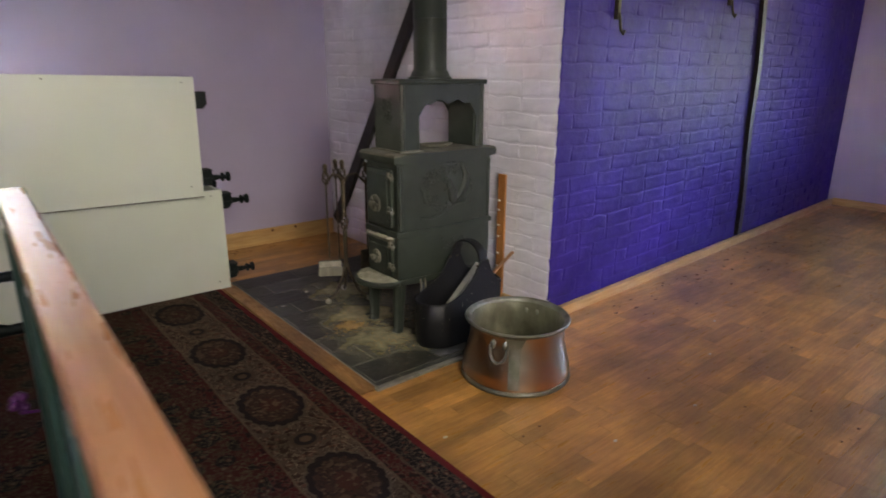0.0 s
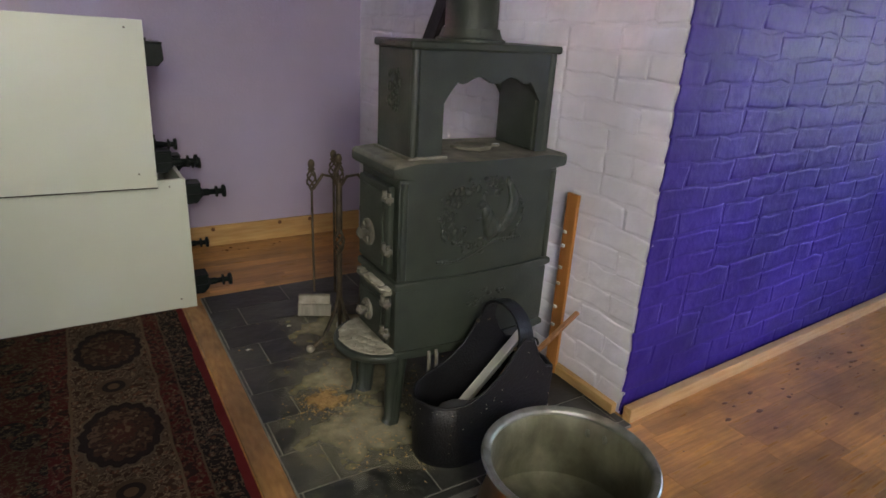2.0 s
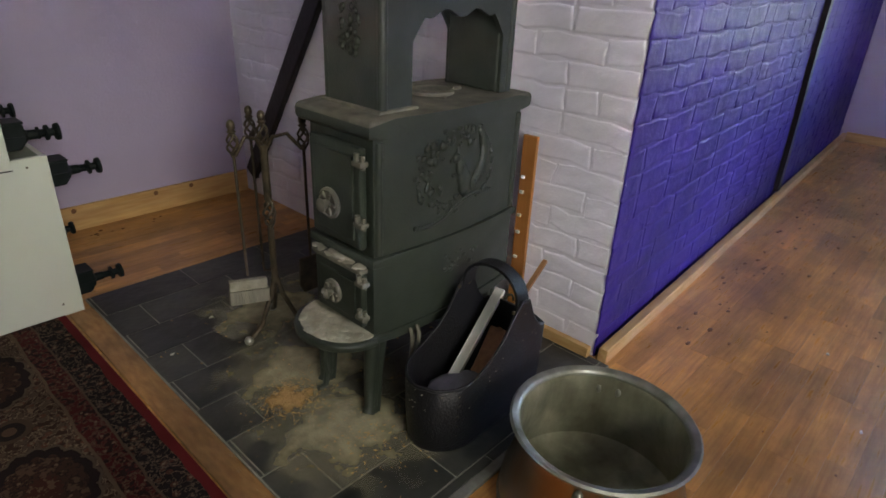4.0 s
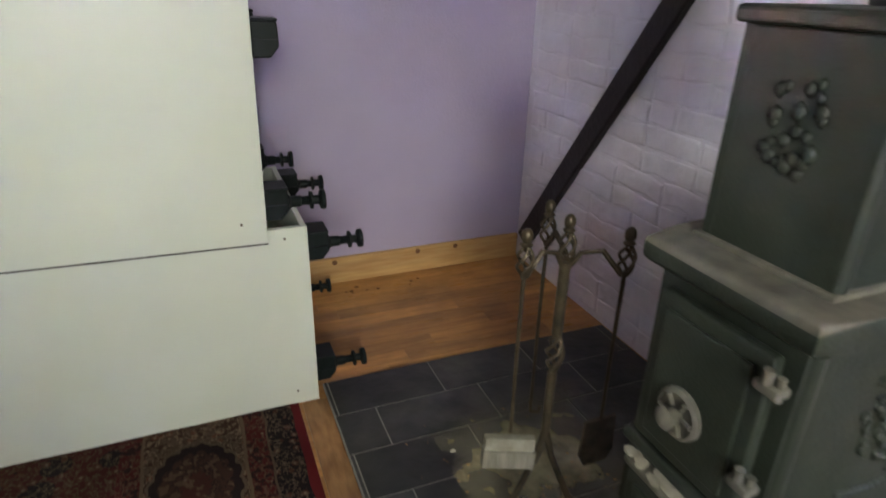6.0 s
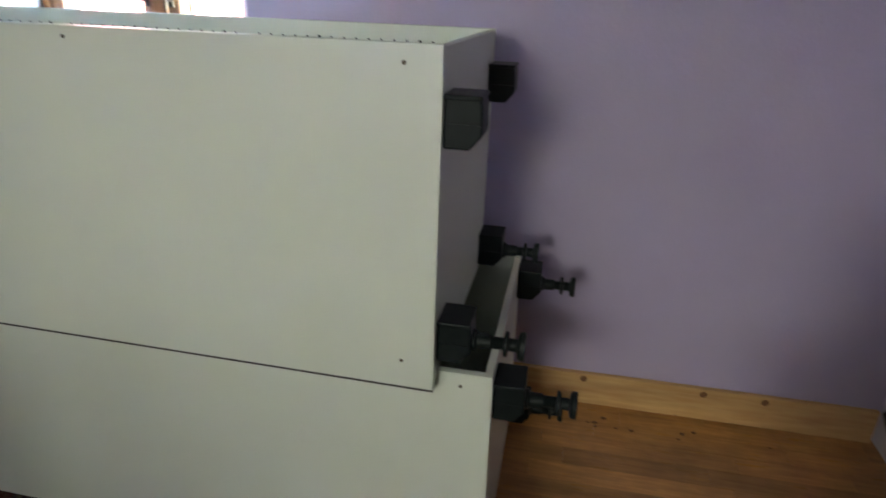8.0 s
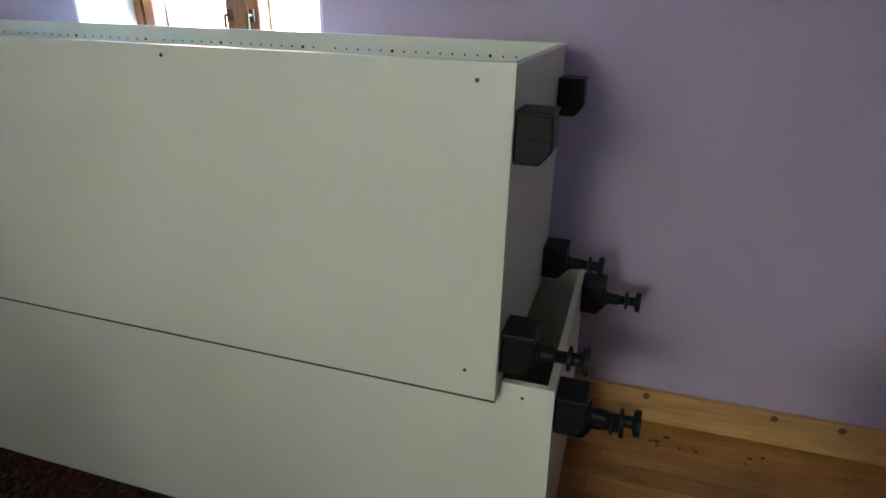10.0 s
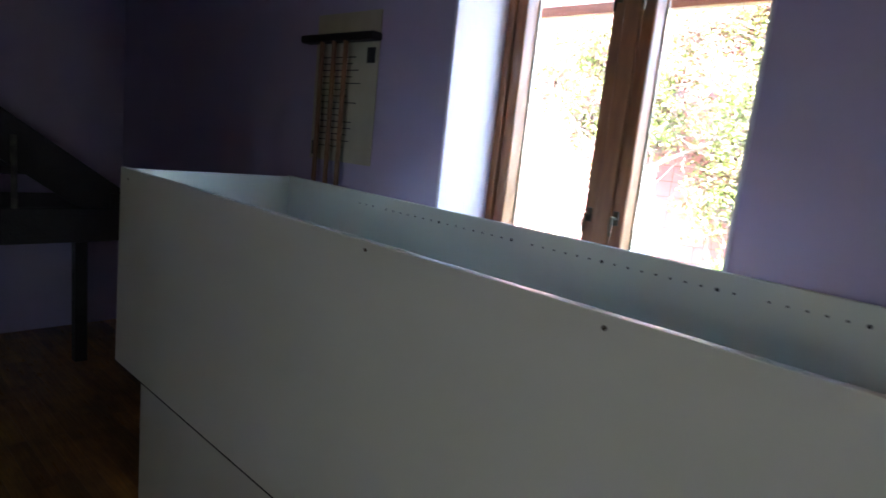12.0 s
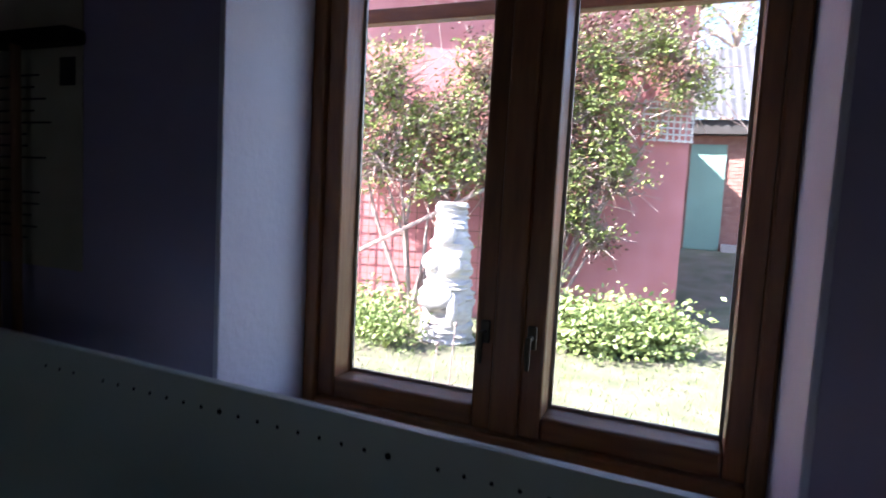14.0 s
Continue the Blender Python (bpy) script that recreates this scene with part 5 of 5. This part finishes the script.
for r in range(34):
    z = BZ + 0.03 + r * 0.077
    for c in range(12):
        x = DX1 + 0.04 + (c + 0.5 * (r % 2)) * 0.235
        box(bm, (x, SYF - 0.012, z), (x + 0.222, SYF - 0.0005, z + 0.064))
part("brick_face", bm, M_brickout, shed)["kind"] = "stuff"

# carved stone column
bm = bmesh.new()
prof = [(0.36, 0.0), (0.37, 0.12), (0.33, 0.24), (0.33, 0.45), (0.31, 0.62), (0.29, 0.74), (0.29, 0.90), (0.27, 1.08), (0.24, 1.22), (0.23, 1.36), (0.21, 1.46), (0.20, 1.54), (0.22, 1.60), (0.18, 1.64)]
fine_prof = []
for (r0, z0), (r1, z1) in zip(prof, prof[1:]):
    for k in range(5):
        f = k / 5
        fine_prof.append((0.88 * (r0 + (r1 - r0) * f) + random.uniform(-0.012, 0.012), GZ + z0 + (z1 - z0) * f))
SCX, SCY = -4.42, 7.95
lathe(bm, fine_prof, (SCX, SCY, 0), 30)
for v in bm.verts:
    d = Vector((v.co.x - SCX, v.co.y - SCY, 0))
    v.co += d * 0.16 * noise.noise(v.co * 5) + d * 0.22 * noise.noise(Vector((v.co.x * 6, v.co.y * 6, v.co.z * 40)))
for x, y, z, r, sc in ((0.0, -0.20, 1.26, 0.13, (1.0, 0.7, 1.2)), (-0.12, -0.24, 0.94, 0.12, (1.1, 0.7, 1.0)), (0.10, -0.25, 0.90, 0.13, (1.1, 0.7, 0.9)), (-0.05, -0.30, 0.55, 0.18, (1.2, 0.6, 0.9)), (0.16, -0.29, 0.42, 0.11, (0.6, 0.6, 1.7))):
    blob(bm, (SCX + x, SCY + y, GZ + z), r, 0.12, 3, sc)
tagged(smooth(part("stone_column", bm, M_stone), 50), "weathered pale carved stone column in the flower bed", "sculpture")


# climbers and bushes
def leaves(bm, centre, spread, count, size, rng):
    for k in range(count):
        p = Vector((rng.gauss(centre[0], spread[0]), rng.gauss(centre[1], spread[1]), rng.gauss(centre[2], spread[2])))
        if p.z < GZ + 0.02:
            p.z = GZ + 0.02 + rng.random() * 0.1
        s = size * rng.uniform(0.6, 1.3)
        a = Vector((rng.gauss(0, 1), rng.gauss(0, 1), rng.gauss(0, 0.7))).normalized()
        b = a.cross(Vector((rng.gauss(0, 1), rng.gauss(0, 1), rng.gauss(0, 1)))).normalized()
        c = a.cross(b)
        vs = [bm.verts.new(p + a * s), bm.verts.new(p + b * s * 0.55 + c * s * 0.12), bm.verts.new(p - a * s * 0.9), bm.verts.new(p - b * s * 0.55 + c * s * 0.12)]
        bm.faces.new((vs[0], vs[1], vs[2]))
        bm.faces.new((vs[0], vs[2], vs[3]))


def on_wall(u, z, out):
    p = RA + along * u - nrm * out
    return (p.x, p.y, z)


def climber(u0, clumps, seed, label):
    rng = random.Random(seed)
    c = thing("climber", on_wall(u0, GZ, 0.25), label, "climber", "climbers on the red wall")
    bm = bmesh.new()
    for u, z, r, n in clumps:
        mid = on_wall((u0 + u) / 2 + rng.uniform(-0.15, 0.15), (GZ + z) / 2, 0.25 + rng.uniform(0, 0.2))
        tube(bm, [on_wall(u0, GZ, 0.25), mid, on_wall(u, z, 0.3)], [0.035, 0.025, 0.012], 6)
        for k in range(60):
            tube(bm, [on_wall(u + rng.gauss(0, r * 0.3), z + rng.gauss(0, r * 0.3), 0.3), on_wall(u + rng.gauss(0, r * 0.6), z + rng.gauss(0, r * 0.6), 0.3 + rng.uniform(-0.1, 0.3)), on_wall(u + rng.gauss(0, r), z + rng.gauss(0.0, r), 0.3 + rng.uniform(-0.1, 0.4))], [0.012, 0.008, 0.005], 4)
    smooth(part("stems", bm, M_twig, c))
    bm, bm2 = bmesh.new(), bmesh.new()
    for u, z, r, n in clumps:
        for k in range(max(8, n // 24)):
            cc = on_wall(u + rng.gauss(0, r * 0.7), z + rng.gauss(0, r * 0.7), 0.3 + rng.uniform(0, 0.35))
            leaves(bm if rng.random() < 0.78 else bm2, cc, (0.10, 0.08, 0.085), 44, 0.030, rng)
    part("leaves", bm, M_leaf, c, "fresh yellow green leaves")
    part("dry_leaves", bm2, M_leaf_red, c, "reddish young leaves")
    return c


climber(3.9, [(3.0, 2.5, 0.45, 900), (3.5, 2.9, 0.4, 700), (3.9, 2.3, 0.45, 1300), (4.5, 2.5, 0.4, 1000), (4.6, 1.9, 0.35, 800), (3.4, 1.9, 0.3, 500), (4.8, 3.1, 0.35, 700), (4.1, 1.6, 0.25, 250)], 4, "twiggy climber with yellow green leaves on a red wall")
climber(5.7, [(5.5, 3.4, 0.45, 1500), (6.2, 3.3, 0.5, 1600), (5.7, 2.7, 0.4, 1300), (5.4, 2.0, 0.35, 1100), (5.5, 1.5, 0.35, 1200), (6.0, 1.5, 0.3, 800), (6.5, 2.4, 0.3, 500), (7.0, 3.5, 0.45, 1300), (7.4, 3.1, 0.3, 500), (5.3, 0.9, 0.3, 500), (6.4, 1.0, 0.2, 200), (6.3, 2.2, 0.35, 700), (6.0, 1.9, 0.35, 900), (6.6, 1.8, 0.25, 300)], 9, "dense climber with yellow green leaves on a red wall")
stalks = thing("dry_stalks", (-3.60, 5.6, GZ), "two dry seed stalks standing in the grass", "stalks")
for x, h in ((-3.66, 0.55), (-3.52, 0.72)):
    bm = tube(bmesh.new(), [(x, 5.6, GZ), (x + 0.02, 5.6, GZ + h * 0.6), (x + 0.03, 5.62, GZ + h)], 0.006, 5)
    blob(bm, (x + 0.03, 5.62, GZ + h), 0.02, 0.3, 1)
    part("stalk", bm, M_twig, stalks)
TX, TY = -0.7, 21.4
tree = thing("bare_tree", (TX, TY, 0.6), "grey budding tree with many fine twigs", "tree")
rng = random.Random(31)
bm, bm2 = bmesh.new(), bmesh.new()
tube(bm, [(TX, TY, 0.598), (TX + 0.1, TY, 2.6), (TX - 0.1, TY - 0.1, 5.0), (TX, TY, 7.6)], [0.22, 0.18, 0.12, 0.04], 8)
for k in range(46):
    z = rng.uniform(2.8, 7.0)
    a = rng.uniform(0, 6.28)
    reach = rng.uniform(0.9, 2.4)
    root = Vector((TX, TY, z))
    e = root + Vector((reach * math.cos(a), 0.6 * reach * math.sin(a), rng.uniform(0.3, 1.5)))
    elbow = root.lerp(e, 0.45) + Vector((rng.gauss(0, 0.12), 0, rng.gauss(0.1, 0.12)))
    tube(bm, [root, elbow, e], [0.05, 0.032, 0.012], 5)
    for q in range(12):
        start = e.lerp(elbow, rng.random())
        b = start + Vector((rng.gauss(0, 0.45), rng.gauss(0, 0.35), rng.gauss(0.15, 0.45)))
        tube(bm, [start, start.lerp(b, 0.5) + Vector((rng.gauss(0, 0.05), 0, rng.gauss(0, 0.05))), b], [0.015, 0.010, 0.005], 4)
        leaves(bm2, b, (0.16, 0.14, 0.16), 9, 0.045, rng)
smooth(part("trunk", bm, M_twig, tree))
part("crown", bm2, M_leaf, tree, "sparse young leaves")
for i, (x, y, r, n, lab) in enumerate(((-5.25, 7.5, 0.38, 900, "feathery green herb clump in the bed"), (-4.85, 7.2, 0.28, 500, "feathery green herb clump in the bed"), (-2.75, 8.3, 0.45, 1300, "broad leaved bright green perennial clump"), (-2.2, 8.6, 0.4, 900, "broad leaved bright green perennial clump"), (-3.3, 8.5, 0.3, 600, "broad leaved bright green perennial clump"))):
    rng = random.Random(60 + i)
    bush = thing("garden_plant", (x, y, GZ), lab, "plant", "plants in the bed")
    bm = bmesh.new()
    for k in range(14):
        tube(bm, [(x, y, GZ), (x + rng.gauss(0, r * 0.5), y + rng.gauss(0, r * 0.5), GZ + r * rng.uniform(0.6, 1.2))], [0.008, 0.004], 5)
    part("stems", bm, M_leaf, bush)
    bm = bmesh.new()
    leaves(bm, (x, y, GZ + 0.30), (r * 0.66, r * 0.5, 0.15), int(n * (1.9 if i < 2 else 2.6)), 0.032 if i < 2 else 0.044, rng)
    part("leaves", bm, M_leaf_bush, bush)
bm = bmesh.new()
rng = random.Random(77)
for k in range(7000):
    x, y = rng.uniform(-6.5, -0.2), rng.uniform(4.6, 10.4)
    h = rng.uniform(0.02, 0.07)
    a = rng.uniform(0, 6.28)
    w = 0.006
    bm.faces.new((bm.verts.new((x - w * math.cos(a), y - w * math.sin(a), GZ)), bm.verts.new((x + w * math.cos(a), y + w * math.sin(a), GZ)), bm.verts.new((x + rng.gauss(0, 0.02), y + rng.gauss(0, 0.02), GZ + h))))
tagged(part("grass", bm, M_leaf_bush), "short sparse grass on dry ground", "grass", kind="stuff")
tagged(part("bamboo_pole", beam(bmesh.new(), on_wall(2.6, 0.35, 0.5), on_wall(5.6, 2.0, 0.5), 0.05, 0.05, 0.01), M_twig), "grey pole leaning across the climbers", "pole")
gut = structure("eaves_board", boxed((-4.2, 2.86, 1.915), (-0.6, 2.90, 1.955), 0.003), M_winwood_h, "thin wooden board outside the window head")

# the garden is turned and shifted to fit the camera's view through the window
turn = Matrix.Translation((-2.075, 1.325, 0)) @ Matrix.Rotation(radians(2.1), 4, "Z") @ Matrix.Translation((2.0, -1.34, 0))
for ob in set(bpy.data.objects) - indoors:
    if ob.parent is None and ob.name not in ("ground", "eaves_board"):
        ob.matrix_basis = turn @ ob.matrix_basis

# ---- pieces: bricks, floor strips, slate tiles ----
def brick_mesh(name, length, seed, material):
    """A lumpy painted brick face; the outside looks along -y, its back at y 0. Paint fills some of the joints."""
    w, h = length, 0.066
    xs = [-w / 2, -w / 2 + 0.007] + [-w / 2 + w * f for f in ((0.3, 0.5, 0.7) if length > 0.15 else (0.5,))] + [w / 2 - 0.007, w / 2]
    zs = [-h / 2, -h / 2 + 0.007, 0.0, h / 2 - 0.007, h / 2]
    nxx, nzz = len(xs) - 1, len(zs) - 1
    vs, fs = [], []
    for j, z in enumerate(zs):
        for i, x in enumerate(xs):
            edge = i in (0, nxx) or j in (0, nzz)
            lump = 0.0092 * noise.noise((x * 11 + seed * 3.7, seed * 1.3, z * 15)) + 0.0014 * noise.noise((x * 45, seed, z * 45))
            fill = 0.0018 + 0.0062 * max(0.0, noise.noise((x * 12 + seed * 5.1, 3.0, z * 15)) + 0.34)
            dx = 0.013 * noise.noise((z * 20, seed, 1.0)) if i in (0, 1, nxx - 1, nxx) else 0
            dz = 0.016 * noise.noise((x * 15, seed, 5.0)) if j in (0, 1, nzz - 1, nzz) else 0
            fill += 0.0028 if i in (0, nxx) else 0.0
            vs.append((x + dx, -min(fill, 0.0046) if edge else -0.0042 - lump, z + dz))
    for j in range(nzz):
        for i in range(nxx):
            a = j * (nxx + 1) + i
            fs.append((a, a + 1, a + nxx + 2, a + nxx + 1))
    rim = [j * (nxx + 1) for j in range(nzz, 0, -1)] + list(range(nxx + 1)) + [j * (nxx + 1) + nxx for j in range(1, nzz + 1)] + [nzz * (nxx + 1) + i for i in range(nxx - 1, 0, -1)]
    base = len(vs)
    for k in rim:
        x, y, z = vs[k]
        vs.append((x * 1.035, 0.002, z * 1.10))
    n = len(rim)
    for k in range(n):
        fs.append((rim[k], base + k, base + (k + 1) % n, rim[(k + 1) % n]))
    me = bpy.data.meshes.new(name)
    me.from_pydata(vs, [], fs)
    for p in me.polygons:
        p.use_smooth = True
    me.materials.append(material)
    return me


def course(start, end, r, rng):
    """Bricks of one course: middles and whether each is a half."""
    x = start + (0.0 if r % 2 else -0.117)
    out = []
    while x < end:
        half = rng.random() < 0.22
        w = 0.105 if half else 0.222
        a, b = max(x, start), min(x + w, end)
        if b - a > 0.06:
            out.append(((a + b) / 2, b - a))
        x += w + 0.012
    return out


def brickwork(parent, material, place, start, end, z_top, limit, seed, proud):
    rng = random.Random(seed)
    full = [brick_mesh("brick", 0.222, seed + k, material) for k in range(14)]
    halves = [brick_mesh("brick", 0.105, seed + 20 + k, material) for k in range(7)]
    rest_v, rest_f, made = [], [], 0
    rows = int(z_top / 0.0755)
    for r in range(rows):
        for mid, w in course(start, end, r, rng):
            me = rng.choice(full if w > 0.15 else halves)
            base = 0.222 if w > 0.15 else 0.105
            m = place(mid, 0.052 + r * 0.0755 + rng.uniform(-0.004, 0.004)) @ Matrix.Rotation(radians(rng.gauss(0, 0.7)), 4, 'Y') @ Matrix.Diagonal((w / base, proud, 1, 1))
            if made < 300 and limit(mid, r * 0.0755):
                ob = new("brick", me)
                ob.parent = parent
                ob.matrix_basis = m
                made += 1
            else:
                o = len(rest_v)
                rest_v += [tuple(m @ v.co) for v in me.vertices]
                rest_f += [tuple(o + i for i in p.vertices) for p in me.polygons]
    if rest_v:
        me = bpy.data.meshes.new("far_bricks")
        me.from_pydata(rest_v, [], rest_f)
        for p in me.polygons:
            p.use_smooth = True
        me.materials.append(material)
        ob = new("far_bricks", me)
        ob.parent = parent
        tagged(ob, kind="stuff")


brickwork(bpy.data.objects["wall_purple"], M_purple, lambda x, z: pose(x, 0.0073, z), 0.010, FAR - 0.01, H - 0.05, lambda x, z: x < 2.7 and z < 1.7, 100, 0.62)
brickwork(bpy.data.objects["wall_chimney"], M_white_brick, lambda y, z: pose(0.0133 - 0.0047 * y, y, z, 0, 0, -89.73), 0.016, BACK - 0.01, H - 0.05, lambda y, z: z < 1.75 and y < 1.9, 200, 0.92)

# floor strips
def strip_mesh(length):
    bm = boxed((-length / 2, -0.0338, -0.008), (length / 2, 0.0338, 0.0))
    me = bpy.data.meshes.new("floor_strip")
    bm.to_mesh(me)
    bm.free()
    me.materials.append(M_floor)
    return me


strips = {n: strip_mesh(n * 0.05 - 0.0007) for n in range(5, 12)}
floor_ob = bpy.data.objects["floor"]
rng = random.Random(12)
far_v, far_f, made = [], [], 0
row = 0
y = SOUTH + 0.034
while y < BACK + 0.02:
    x = WEST - rng.uniform(0, 0.5)
    while x < FAR:
        n = rng.randint(5, 11)
        ln = n * 0.05
        mx = x + ln / 2
        hidden = (-1.0 < mx - ln / 2 and mx + ln / 2 < 0.02 and 0.05 < y < 1.42) or (mx - ln / 2 > 0.02 and y > 0.03 + 0.05 * (mx + ln / 2))
        if not hidden:
            near = x > WEST and x + ln < FAR and (-1.2 < mx < 1.1 and -1.35 < y < 0.03 or -1.2 < mx < 0.05 and y > 1.4)
            if near and made < 300:
                ob = new("floor_strip", strips[n])
                ob.parent = floor_ob
                ob.location = (mx, y, 0.0)
                made += 1
            else:
                o = len(far_v)
                a, b, c, d = max(x, WEST) + 0.0003, y - 0.0338, min(x + ln, FAR) - 0.0003, y + 0.0338
                far_v += [(a, b, 0.0), (c, b, 0.0), (c, d, 0.0), (a, d, 0.0), (a, b, -0.008), (c, b, -0.008), (c, d, -0.008), (a, d, -0.008)]
                far_f += [(o, o + 1, o + 2, o + 3), (o, o + 4, o + 5, o + 1), (o + 1, o + 5, o + 6, o + 2), (o + 2, o + 6, o + 7, o + 3), (o + 3, o + 7, o + 4, o)]
        x += ln
    y += 0.0682
    row += 1
me = bpy.data.meshes.new("far_floor_strips")
me.from_pydata(far_v, [], far_f)
me.materials.append(M_floor_far)
ob = new("far_floor_strips", me)
ob.parent = floor_ob
tagged(ob, kind="stuff")

# slate hearth
hearth = tagged(new("hearth"), "dark slate tiled hearth with pale joints under a stove", "hearth", kind="structure")
hearth.location = (-0.5, 0.7, 0.0)
HX0, HX1, HY0, HY1 = -1.054, 0.02, -0.060, 1.468
part("bed", boxed((HX0, HY0, 0.0005), (HX1 - 0.03, HY1, 0.0098)), M_grout, hearth)
tile_rows = 10
tile_cache = {}
for r in range(tile_rows):
    y0 = HY1 - (r + 1) * 0.1665
    low = max(y0, HY0)
    x = -1.04 - 0.333 - (0.0 if r % 2 == 0 else 0.225)
    while x < HX1 - 0.03:
        a, b = max(x, HX0 + 0.002), min(x + 0.333, HX1 - 0.03)
        if b - a > 0.012:
            key = (round(b - a, 3), round(low, 3) == round(y0, 3))
            half = (y0 + 0.1665 - low) / 2
            if key not in tile_cache:
                bm = boxed((-(b - a) / 2 + 0.002, -half + 0.002, -0.006), ((b - a) / 2 - 0.002, half - 0.002, 0.0025), 0.0012, 1)
                me = bpy.data.meshes.new("slate_tile")
                bm.to_mesh(me)
                bm.free()
                me.materials.append(M_slate)
                tile_cache[key] = me
            ob = new("slate_tile", tile_cache[key])
            ob.parent = hearth
            ob.location = Vector(((a + b) / 2, low + half, 0.0095 + random.uniform(-0.0005, 0.0005))) - hearth.location
        x += 0.333
bm = beam(bmesh.new(), (-1.094, HY0 - 0.01, 0.006), (-1.092, 1.395, 0.006), 0.074, 0.011, 0.003)
structure("trim_hearth_side", bm, M_strip, "worn oak edging strip beside the slate")
structure("trim_hearth_front", boxed((HX0 - 0.01, HY0 - 0.026, 0.0005), (-0.10, HY0 - 0.001, 0.0125), 0.002), M_alu, "dusty metal edging strip along the slate")
